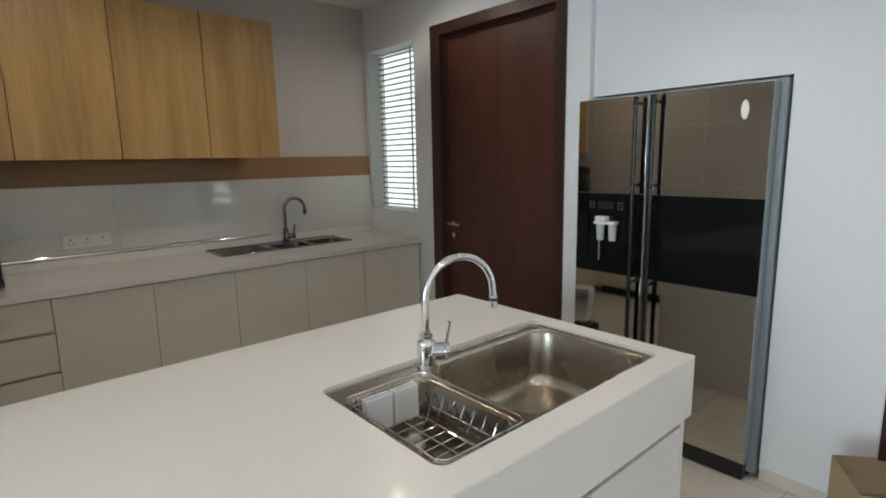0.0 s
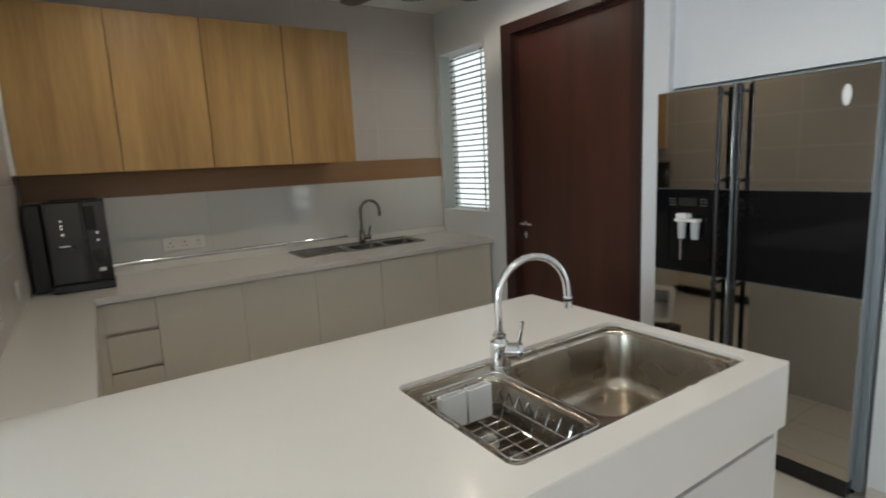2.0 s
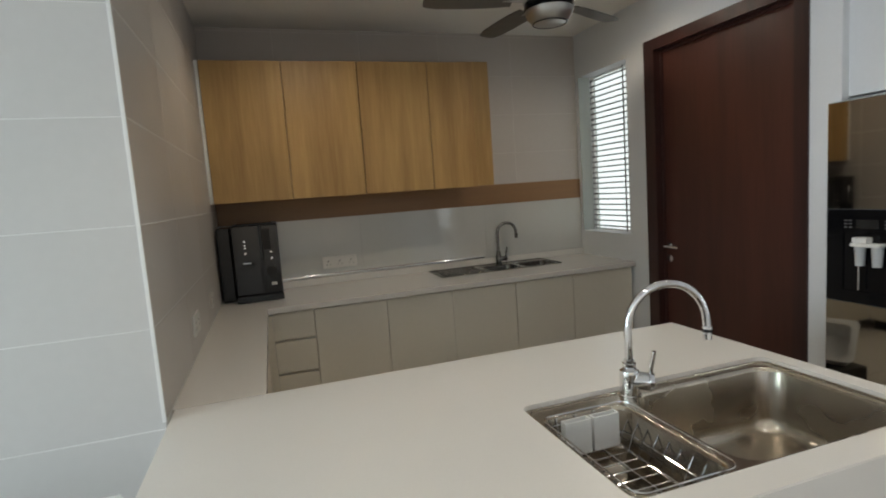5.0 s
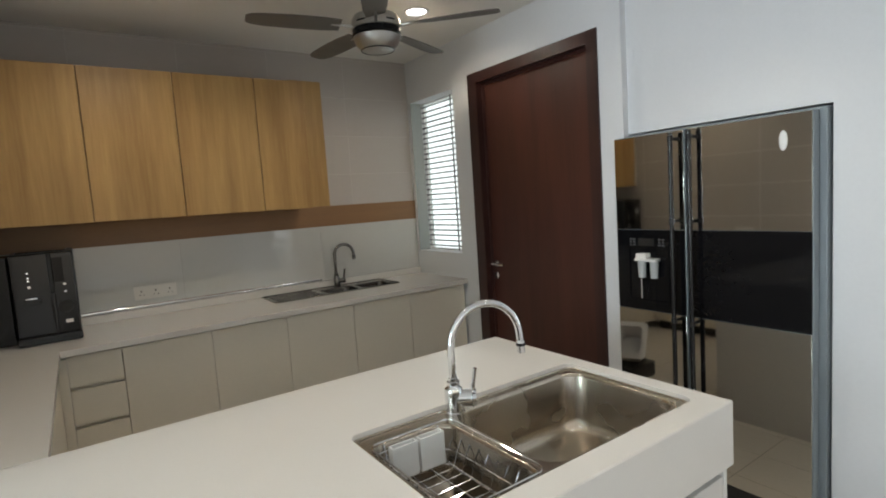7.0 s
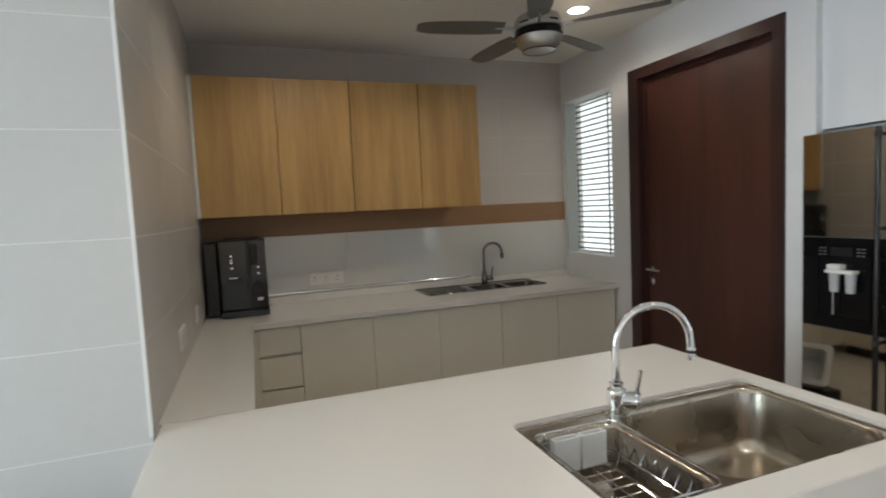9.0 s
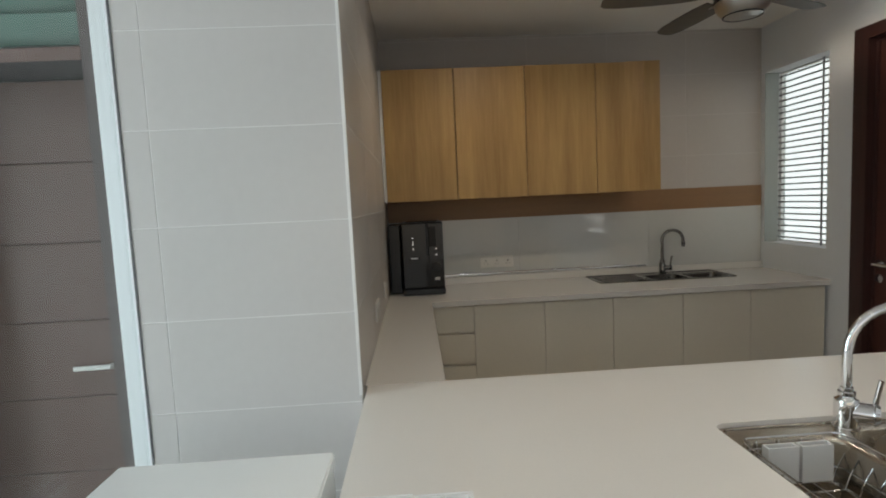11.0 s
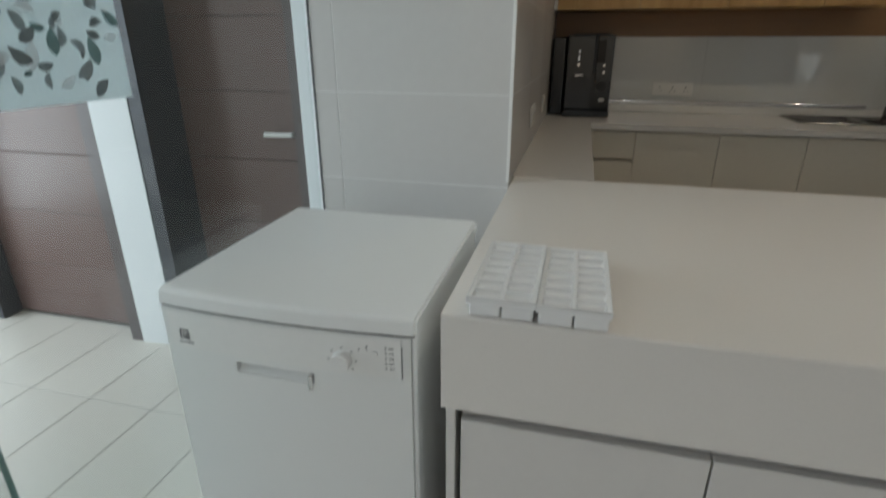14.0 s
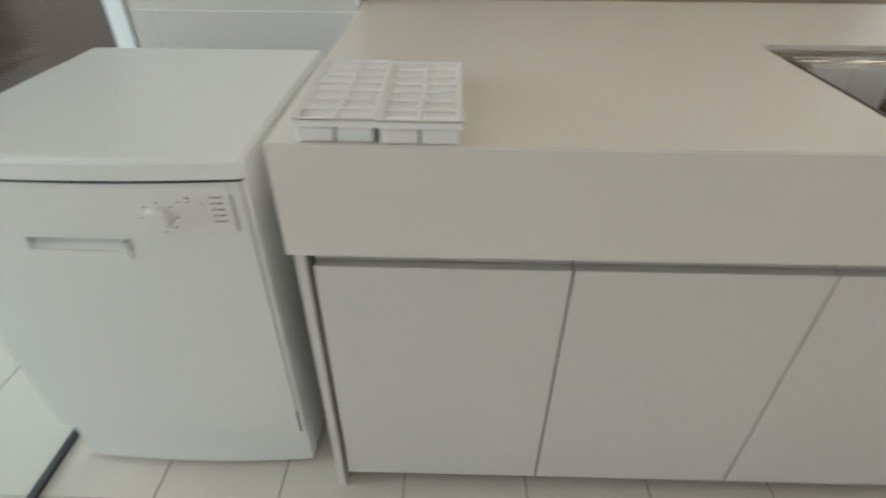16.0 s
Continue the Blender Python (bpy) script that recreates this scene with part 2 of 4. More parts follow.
cl.new(c_sc.outputs[0], c_m2.inputs["Fac"])
cl.new(c_m2.outputs[0], cn["Material Output"].inputs["Surface"])

# ---------- builders ----------
ORIGIN = {}


def thing(name, x, y, z, label, category, group="", kind=""):
    """A top-level thing: an empty at its base, which parents its parts."""
    ob = new(name)
    ob.location = (x, y, z)
    ob.empty_display_size = 0.05
    ORIGIN[ob] = Vector((x, y, z))
    return tagged(ob, label, category, group, kind)


def finish(bm, name, material, smooth):
    me = bpy.data.meshes.new(name)
    bmesh.ops.recalc_face_normals(bm, faces=bm.faces)
    for f in bm.faces:
        f.smooth = f.smooth and smooth
    for e in bm.edges:
        e.smooth = e.calc_face_angle(9) < radians(38)
    bm.to_mesh(me)
    bm.free()
    me.materials.append(material)
    return me


def part(name, bm, material, parent, label="", smooth=True):
    """One mesh object under a thing or a part. The bmesh is in world coordinates."""
    o = ORIGIN[parent]
    bmesh.ops.translate(bm, verts=bm.verts, vec=-o)
    ob = new(name, finish(bm, name, material, smooth))
    ob.parent = parent
    ORIGIN[ob] = o
    return tagged(ob, label) if label else ob


def solid(name, bm, material, label, category, kind="", group="", smooth=True):
    """A thing that is one mesh, with its origin at the middle of its base."""
    lo = Vector([min(v.co[i] for v in bm.verts) for i in range(3)])
    hi = Vector([max(v.co[i] for v in bm.verts) for i in range(3)])
    o = Vector(((lo.x + hi.x) / 2, (lo.y + hi.y) / 2, lo.z))
    bmesh.ops.translate(bm, verts=bm.verts, vec=-o)
    ob = new(name, finish(bm, name, material, smooth))
    ob.location = o
    ORIGIN[ob] = o
    return tagged(ob, label, category, group, kind)


def box(x0, y0, z0, x1, y1, z1, bevel=0.0, seg=2, bm=None):
    bm = bm or bmesh.new()
    made = bmesh.ops.create_cube(bm, size=1)["verts"]
    for v in made:
        v.co = Vector((x0 + (x1 - x0) * (v.co.x + 0.5), y0 + (y1 - y0) * (v.co.y + 0.5), z0 + (z1 - z0) * (v.co.z + 0.5)))
    if bevel:
        edges = list({e for v in made for e in v.link_edges})
        out = bmesh.ops.bevel(bm, geom=edges, offset=bevel, segments=seg, affect="EDGES", profile=0.5)
        for f in out["faces"]:
            f.normal_update()
            f.smooth = max(abs(c) for c in f.normal) < 0.9999
    return bm


def smoothed(bm):
    for f in bm.faces:
        f.smooth = True
    return bm


def cyl(p, q, r0, r1=None, n=20, bm=None):
    """A round bar from p to q."""
    bm = bm or bmesh.new()
    p, q = Vector(p), Vector(q)
    m = Matrix.Translation((p + q) / 2) @ (q - p).to_track_quat("Z", "Y").to_matrix().to_4x4()
    bmesh.ops.create_cone(bm, cap_ends=True, segments=n, radius1=r0, radius2=r0 if r1 is None else r1, depth=(q - p).length, matrix=m)
    return smoothed(bm)


def tube(points, r, n=12, bm=None, closed=False):
    """A round tube along a line of points."""
    bm = bm or bmesh.new()
    pts = [Vector(p) for p in points]
    rings, side = [], None
    for i, p in enumerate(pts):
        a = pts[i - 1] if (i or closed) else p
        b = pts[(i + 1) % len(pts)] if (i < len(pts) - 1 or closed) else p
        d = (b - a).normalized()
        if side is None:
            side = d.orthogonal().normalized()
        side = (side - d * side.dot(d)).normalized()
        up = d.cross(side)
        rings.append([bm.verts.new(p + r * (math.cos(2 * math.pi * k / n) * side + math.sin(2 * math.pi * k / n) * up)) for k in range(n)])
    for i in range(len(rings) - (0 if closed else 1)):
        s, t = rings[i], rings[(i + 1) % len(rings)]
        for k in range(n):
            bm.faces.new((s[k], s[(k + 1) % n], t[(k + 1) % n], t[k]))
    if not closed:
        bm.faces.new(rings[0])
        bm.faces.new(rings[-1][::-1])
    return smoothed(bm)


def lathe(x, y, profile, n=32, bm=None):
    """A turned shape round an upright axis; profile: (radius, z)."""
    bm = bm or bmesh.new()
    rings = [[bm.verts.new((x + r * math.cos(2 * math.pi * k / n), y + r * math.sin(2 * math.pi * k / n), z)) for k in range(n)] for r, z in profile]
    for s, t in zip(rings, rings[1:]):
        for k in range(n):
            bm.faces.new((s[k], s[(k + 1) % n], t[(k + 1) % n], t[k]))
    bm.faces.new(rings[0])
    bm.faces.new(rings[-1])
    return smoothed(bm)


def slab(xs, ys, z0, z1, filled, bm=None):
    """A slab over a grid of xs and ys, in the cells for which filled(i, j) is true, closed all round."""
    bm = bm or bmesh.new()
    v = {}

    def at(i, j, k):
        if (i, j, k) not in v:
            v[i, j, k] = bm.verts.new((xs[i], ys[j], (z0, z1)[k]))
        return v[i, j, k]

    ok = lambda i, j: 0 <= i < len(xs) - 1 and 0 <= j < len(ys) - 1 and filled(i, j)
    for i in range(len(xs) - 1):
        for j in range(len(ys) - 1):
            if not ok(i, j):
                continue
            for k in (0, 1):
                bm.faces.new((at(i, j, k), at(i + 1, j, k), at(i + 1, j + 1, k), at(i, j + 1, k)))
            for di, dj, a, b in ((-1, 0, (0, 0), (0, 1)), (1, 0, (1, 0), (1, 1)), (0, -1, (0, 0), (1, 0)), (0, 1, (0, 1), (1, 1))):
                if not ok(i + di, j + dj):
                    bm.faces.new((at(i + a[0], j + a[1], 0), at(i + b[0], j + b[1], 0), at(i + b[0], j + b[1], 1), at(i + a[0], j + a[1], 1)))
    return bm


def wall_with_holes(axis, us, zs, a, b, filled):
    """An upright wall: a slab over (u, z), thick from a to b along the other axis."""
    bm = slab(us, zs, a, b, filled)
    for vert in bm.verts:
        u, z, d = vert.co
        vert.co = (d, u, z) if axis == "x" else (u, d, z)
    return bm


def rounded(x0, y0, x1, y1, r, z, n=6):
    pts = []
    for cx, cy, a0 in ((x1 - r, y1 - r, 0), (x0 + r, y1 - r, 90), (x0 + r, y0 + r, 180), (x1 - r, y0 + r, 270)):
        for k in range(n + 1):
            a = radians(a0 + 90 * k / n)
            pts.append(Vector((cx + r * math.cos(a), cy + r * math.sin(a), z)))
    return pts


def basin(cell, hole, depth, z, r=0.055, drain=True):
    """A pressed steel bowl with its flat rim out to the cell, rounded corners and a dished floor."""
    bm = bmesh.new()
    x0, y0, x1, y1 = hole
    loops = []
    first = []
    for p in rounded(x0, y0, x1, y1, r, z):
        dx, dy = p.x - (x0 + x1) / 2, p.y - (y0 + y1) / 2
        q = Vector((p.x, p.y, z))
        if abs(abs(dx) - (x1 - x0) / 2) < r * 0.72 or p.x in (x0, x1):
            q.x = cell[2] if dx > 0 else cell[0]
        if abs(abs(dy) - (y1 - y0) / 2) < r * 0.72:
            q.y = cell[3] if dy > 0 else cell[1]
        q.x, q.y = min(max(q.x, cell[0]), cell[2]), min(max(q.y, cell[1]), cell[3])
        first.append(q)
    loops.append(first)
    for inset, dz, rr in ((0, 0, r), (0.004, -0.003, r), (0.007, -0.012, r), (0.012, -depth + 0.045, r), (0.018, -depth + 0.02, r), (0.035, -depth + 0.004, r * 0.9), (0.06, -depth, r * 0.8)):
        loops.append(rounded(x0 + inset, y0 + inset, x1 - inset, y1 - inset, rr, z + dz))
    cx, cy = (x0 + x1) / 2, (y0 + y1) / 2
    loops.append([Vector((cx + (p.x - cx) * 0.3, cy + (p.y - cy) * 0.3, z - depth - 0.014)) for p in loops[-1]])
    vs = [[bm.verts.new(p) for p in loop] for loop in loops]
    n = len(vs[0])
    for s, t in zip(vs, vs[1:]):
        for k in range(n):
            quad = (s[k], s[(k + 1) % n], t[(k + 1) % n], t[k])
            bm.faces.new(quad)
    bm.faces.new(vs[-1])
    bmesh.ops.remove_doubles(bm, verts=bm.verts, dist=1e-5)
    for f in bm.faces:
        f.normal_update()
        f.smooth = abs(f.normal.z) < 0.9999
    return bm


def pieces(name, parent, material, spots, size, bevel=0.0015):
    """Alike tiles: one mesh of that size, an object for each spot."""
    cache = {}
    o = ORIGIN[parent]
    for x, y, z, sx, sy, sz in spots:
        key = (round(sx, 3), round(sy, 3), round(sz, 3))
        if key not in cache:
            cache[key] = finish(box(-sx / 2, -sy / 2, -sz / 2, sx / 2, sy / 2, sz / 2, bevel, 1), name, material, False)
        ob = new(name, cache[key])
        ob.parent = parent
        ob.location = Vector((x, y, z)) - o


# ---------- plan ----------
WX, WN, CEIL = 3.82, 4.34, 2.70          # door wall, back wall, ceiling
LX, PY = 0.957, 2.11                     # side wall of the counter, face of the pillar
RX = 3.865                               # wall round the refrigerator
TOPZ = 0.90

# ---------- structure ----------
floor = solid("floor", box(-2.7, -2.5, -0.15, 4.9, 4.6, -0.0015), GROUT_FLOOR, "beige rectangular ceramic floor tiles with thin grey joints", "floor", "structure")
ceiling = solid("ceiling", box(-2.7, -2.5, CEIL, 4.9, 4.6, CEIL + 0.15), CEILING, "plain off-white painted ceiling with a recessed downlight", "ceiling", "structure")
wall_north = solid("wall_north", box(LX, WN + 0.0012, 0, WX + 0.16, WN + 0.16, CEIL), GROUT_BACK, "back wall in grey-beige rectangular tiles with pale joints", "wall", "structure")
wall_pillar = solid("wall_pillar", box(0.2745, PY + 0.0012, 0, LX - 0.0012, WN + 0.16, CEIL), GROUT, "tiled pillar wall in pale grey tiles with white joints", "wall", "structure")
dy0, dy1, dz1 = 2.335, 3.486, 2.41
wy0, wy1, wz0, wz1 = 3.688, 4.30, 1.098, 2.358
wall_east = solid("wall_east", wall_with_holes("x", [2.185, dy0, dy1, wy0, wy1, WN + 0.008], [0, wz0, wz1, dz1, CEIL], WX, WX + 0.16,
                  lambda i, j: not (i == 1 and j < 3) and not (i == 3 and j == 1)), WHITE_WALL, "white painted wall with a dark door and a narrow window", "wall", "structure", smooth=False)
wall_fridge = solid("wall_fridge", wall_with_holes("x", [-2.5, -0.35, 0.838, 1.249, 2.185], [0, 0.0005, 1.812, 2.1, CEIL], RX, RX + 0.14, lambda i, j: not (i == 3 and j < 2) and not (i == 1 and j < 3)),
                    WHITE_WALL, "bright white painted wall with a refrigerator recess and a glazed door", "wall", "structure", smooth=False)
niche = bmesh.new()
for b in ((RX + 0.14, 1.19, 0, RX + 0.80, 1.247, 1.9), (RX + 0.16, 2.19, 0, RX + 0.80, 2.25, 1.9), (RX + 0.74, 1.247, 0, RX + 0.80, 2.19, 1.9), (RX + 0.14, 1.247, 1.812, RX + 0.74, 2.19, 1.9)):
    box(*b, bm=niche)
solid("wall_niche", niche, WHITE_WALL, "white walls at the back of the refrigerator recess", "wall", "structure", smooth=False)
solid("wall_step", box(RX - 0.001, 2.187, 0, RX + 0.16, 2.25, CEIL), WHITE_WALL, "white return of the wall beside the refrigerator", "wall", "structure")
# closing walls behind the camera and round the yard; south, west are unseen additions
SOUTH_WALL = mat("offwhite_wall_paint", (0.72, 0.70, 0.67), 0.7, vary=0.03)
wall_south = solid("wall_south", wall_with_holes("y", [-2.7, -1.1, 2.9, 4.2], [0, 0.15, 2.4, CEIL], -2.62, -2.48, lambda i, j: not (i == 1 and j == 1)), SOUTH_WALL, "unseen added off-white wall with a wide opening to daylight", "wall", "structure", smooth=False)
wall_west = solid("wall_west", wall_with_holes("x", [-2.48, -1.15, 1.95, 4.5], [0, 0.15, 2.4, CEIL], -2.78, -2.64, lambda i, j: not (i == 1 and j == 1)), WHITE_WALL, "unseen added white yard wall with a wide opening to daylight", "wall", "structure", smooth=False)
UY = 2.16
d1a, d1b, d2a, d2b = -0.575, 0.214, -1.70, -0.77
wall_yard = solid("wall_yard", wall_with_holes("y", [-2.64, d2a, d2b, d1a, d1b, 0.273], [0, 2.42, CEIL], UY, UY + 0.14, lambda i, j: not (i in (1, 3) and j == 0)), WHITE_WALL,
                  "white yard wall with two brown doors", "wall", "structure", smooth=False)
solid("wall_yard_back", box(-2.64, UY + 0.32, 0, 0.273, UY + 0.38, CEIL), WHITE_WALL, "plain wall behind the yard doors", "wall", "structure")
solid("baseboard", box(RX - 0.011, 0.84, 0, RX - 0.0005, 1.245, 0.06, 0.002), TILE_FLOOR, "low beige tile skirting along the white wall", "skirting", "structure")

solid("trim", box(LX - 0.009, PY - 0.0015, 0.9005, LX + 0.0015, PY + 0.0095, CEIL - 0.001, 0.001), WHITE_PLASTIC, "slim white corner bead on the tiled pillar", "trim", "structure")

# ---------- doors and window ----------
door = thing("door_1", WX, 2.9, 0, "closed dark mahogany panel door in a dark frame", "door", kind="structure")
fr = wall_with_holes("x", [dy0, dy0 + 0.072, dy1 - 0.098, dy1], [0, dz1 - 0.072, dz1], WX - 0.012, WX + 0.15, lambda i, j: not (i == 1 and j == 0))
part("door_frame", fr, FRAME_WOOD, door, smooth=False)
leaf = part("door_leaf", box(WX + 0.05, dy0 + 0.075, 0.006, WX + 0.092, dy1 - 0.101, dz1 - 0.075, 0.002), DOOR_WOOD, door)
stop = bmesh.new()
for b in ((WX + 0.036, dy0 + 0.072, 0, WX + 0.05, dy0 + 0.09, dz1 - 0.072), (WX + 0.036, dy1 - 0.116, 0, WX + 0.05, dy1 - 0.098, dz1 - 0.072), (WX + 0.036, dy0 + 0.09, dz1 - 0.09, WX + 0.05, dy1 - 0.116, dz1 - 0.072)):
    box(*b, 0.002, bm=stop)
part("door_stop", stop, FRAME_WOOD, door)
hb = cyl((WX + 0.05, 3.335, 1.035), (WX + 0.004, 3.335, 1.035), 0.011)
cyl((WX + 0.05, 3.335, 1.035), (WX + 0.042, 3.335, 1.035), 0.026, bm=hb)
tube([(WX + 0.004, 3.342, 1.035), (WX + 0.002, 3.31, 1.036), (WX + 0.002, 3.25, 1.034), (WX + 0.006, 3.22, 1.032)], 0.009, bm=hb)
part("door_handle", hb, CHROME, leaf, "brushed chrome lever handle")
lk = cyl((WX + 0.05, 3.335, 0.95), (WX + 0.04, 3.335, 0.95), 0.026)
box(WX + 0.036, 3.331, 0.94, WX + 0.041, 3.339, 0.962, bm=lk)
part("keyhole_plate", lk, CHROME, leaf, "round chrome lock plate")

win = thing("window_1", WX + 0.1, 4.0, wz0, "narrow upright window with a closely set grey grille and white daylight", "window", kind="structure")
wf = wall_with_holes("x", [wy0, wy0 + 0.012, wy1 - 0.012, wy1], [wz0, wz0 + 0.012, wz1 - 0.012, wz1], WX + 0.125, WX + 0.158, lambda i, j: not (i == 1 and j == 1))
part("window_frame", wf, WHITE_PLASTIC, win, smooth=False)
for k in range(28):
    z = wz0 + 0.036 + k * (wz1 - wz0 - 0.072) / 27
    part("bar", box(WX + 0.108, wy0 + 0.001, z - 0.0058, WX + 0.118, wy1 - 0.006, z + 0.0058), BARS, win, smooth=False)
# added sheet: its grey-green tone stands in for shade on the white reveal
part("reveal_liner", box(WX + 0.003, wy1 - 0.005, wz0 + 0.001, WX + 0.107, wy1 - 0.0005, wz1 - 0.001), mat("grey_green_shade", (0.36, 0.39, 0.37), 0.35), win, "added grey-green sheet that dims the bright reveal", smooth=False)
part("upright_bar", box(WX + 0.098, wy0 + 0.165, wz0 + 0.001, WX + 0.1075, wy0 + 0.177, wz1 - 0.001, 0.002), BARS, win)
pane = part("pane", box(WX + 0.138, wy0 + 0.012, wz0 + 0.012, WX + 0.143, wy1 - 0.012, wz1 - 0.012), GLASS, win, smooth=False)
pane.visible_shadow = False
solid("backdrop", box(WX + 0.75, 3.3, 0.4, WX + 0.76, 6.5, 3.3), DAY, "overexposed white daylight outside the window", "sky", "structure")

gd = thing("door_4", RX + 0.05, 0.244, 0, "white door with two clear panes in a dark brown frame", "door", kind="structure")
part("door_frame", wall_with_holes("x", [-0.35, -0.305, 0.793, 0.838], [0, 2.055, 2.1], RX - 0.008, RX + 0.09, lambda i, j: not (i == 1 and j == 0)), FRAME_WOOD, gd, smooth=False)
gl4 = part("door_leaf", wall_with_holes("x", [-0.302, 0.0, 0.74, 0.79], [0.006, 0.94, 1.02, 1.10, 1.205, 2.052], RX + 0.03, RX + 0.07, lambda i, j: not (i == 1 and j in (1, 3))), WHITE_WALL, gd, smooth=False)
for za, zb in ((0.94, 1.02), (1.10, 1.205)):
    p2 = part("pane", box(RX + 0.048, 0.0, za, RX + 0.052, 0.74, zb), GLASS, gl4, smooth=False)
    p2.visible_shadow = False
solid("backdrop", box(RX + 0.95, -7.0, -0.6, RX + 0.96, 1.1, 3.0), DAY_OPEN, "overexposed white daylight outside the glazed door", "sky", "structure")

# ---------- worktops ----------
x0, x1, y0, y1 = 0.967, 2.862, 1.158, 2.2
SX0, SX1, SY0, SY1 = 1.915, 2.80, 1.238, 1.728
island_top = thing("island_worktop", 1.9, 1.7, 0.70, "thick white quartz island worktop with a deep apron", "worktop")
isl = slab([x0, SX0, SX1, x1 - 0.02], [y0 + 0.02, SY0, SY1, y1], 0.80, TOPZ, lambda i, j: not (i == 1 and j == 1))
part("slab", isl, TOP, island_top, smooth=False)
for qx, sx in ((SX0, 1), (SX1, -1)):
    for qy, sy in ((SY0, 1), (SY1, -1)):
        r, cor = 0.032, bmesh.new()
        arc = [(qx + sx * r * (1 - math.sin(a)), qy + sy * r * (1 - math.cos(a))) for a in np.linspace(0, math.pi / 2, 7)]
        lo_, hi_ = [[cor.verts.new((px, py, z)) for px, py in [(qx, qy)] + arc] for z in (0.88, TOPZ - 0.0002)]
        cor.faces.new(lo_)
        cor.faces.new(hi_)
        for k in range(len(lo_)):
            q = (k + 1) % len(lo_)
            cor.faces.new((lo_[k], lo_[q], hi_[q], hi_[k]))
        part("cutout_corner", cor, TOP, island_top, smooth=False)



def edge_bar(bm, test):
    """Rounds only the edges of a plain bar that lie on its outer side."""
    bmesh.ops.bevel(bm, geom=[e for e in bm.edges if all(test(v.co) for v in e.verts)], offset=0.0025, segments=3, affect="EDGES")
    return bm


part("front_apron", edge_bar(box(x0, y0, 0.706, x1, y0 + 0.02, TOPZ), lambda c: abs(c.y - y0) < 1e-5), TOP, island_top, smooth=False)
part("side_apron", edge_bar(box(x1 - 0.02, y0 + 0.02, 0.706, x1, y1, TOPZ), lambda c: abs(c.x - x1) < 1e-5 and c.z > 0.8), TOP, island_top, smooth=False)
part("end_apron", box(x0, y0 + 0.02, 0.706, x0 + 0.02, y1, 0.80), TOP, island_top, smooth=False)

CX, CF = 1.237, 3.638
S2 = (2.425, 3.958, 3.395, 4.300)
back_top = thing("kitchen_worktop", 2.4, 4.0, 0.868, "pale quartz worktop along the back and side walls", "worktop")
bt = slab([LX + 0.001, CX, S2[0], S2[2], WX - 0.001], [2.203, CF, S2[1], S2[3], WN - 0.001], 0.866, TOPZ,
          lambda i, j: (i == 0 or j >= 1) and not (i == 2 and j == 2))
bmesh.ops.bevel(bt, geom=[e for e in bt.edges if all(abs(v.co.z - TOPZ) < 1e-4 for v in e.verts) and len(e.link_faces) == 2 and abs(e.calc_face_angle(0)) > 1], offset=0.003, segments=2, affect="EDGES")
part("slab", bt, TOP_POLISHED, back_top)
part("upstand", box(LX + 0.002, 4.303, TOPZ + 0.0005, WX - 0.002, WN - 0.0135, 0.952, 0.003), TOP_POLISHED, back_top)

# ---------- cabinets ----------
ig = "cabinets under the island"
edges = [1.0, 1.440, 1.880, 2.35, 2.838]
for a, b in zip(edges, edges[1:]):
    u = thing("island_cabinet", (a + b) / 2, 1.6, 0, "off-white handleless base cabinet under the island", "cabinet", ig)
    part("body", box(a + 0.001, 1.198, 0.06, b - 0.001, 2.15, 0.64), OFFWHITE, u, smooth=False)
    part("door", box(a + 0.002, 1.177, 0.058, b - 0.002, 1.196, 0.671, 0.0015), OFFWHITE, u)
    part("plinth", box(a + 0.001, 1.25, 0.0, b - 0.001, 2.12, 0.0595), RUBBER, u, smooth=False)
    part("top_rail", box(a + 0.001, 1.1985, 0.6415, b - 0.001, 1.216, 0.7045), OFFWHITE, u, smooth=False)
for a in (0.973, 2.839):
    solid("end_panel", box(a, 1.176, 0.0, a + 0.018, 2.16, 0.7045, 0.002), OFFWHITE, "off-white side panel that closes the island", "cabinet panel", group="side panels of the island")

bg = "base cabinets along the back wall"
edges = [1.50, 1.949, 2.391, 2.85, 3.30, 3.80]
for a, b in zip(edges, edges[1:]):
    u = thing("base_cabinet", (a + b) / 2, 4.0, 0, "greige laminate handleless base cabinet below the back worktop", "cabinet", bg)
    part("body", box(a + 0.001, 3.69, 0.1, b - 0.001, 4.33, 0.70 if 2.3 < a else 0.85), GREIGE, u, smooth=False)
    part("door", box(a + 0.0015, 3.662, 0.1, b - 0.0015, 3.681, 0.857, 0.0012), GREIGE, u)
    part("plinth", box(a + 0.001, 3.74, 0, b - 0.001, 4.3, 0.0995), RUBBER, u, smooth=False)
u = thing("drawer_unit", 1.37, 4.0, 0, "greige laminate unit of three handleless drawers", "drawer unit")
part("body", box(CX + 0.022, 3.69, 0.1, 1.499, 4.33, 0.85), GREIGE, u, smooth=False)
part("filler", box(CX - 0.0215, 3.6615, 0.1, CX + 0.02, 3.689, 0.85), GREIGE, u, smooth=False)
for a, b in ((0.1, 0.476), (0.492, 0.68), (0.697, 0.857)):
    part("drawer_front", box(CX + 0.022, 3.662, a, 1.498, 3.681, b, 0.0015), GREIGE, u)
part("plinth", box(CX + 0.022, 3.74, 0, 1.499, 4.3, 0.0995), RUBBER, u, smooth=False)
edges = [2.22, 2.7, 3.18, 3.66]
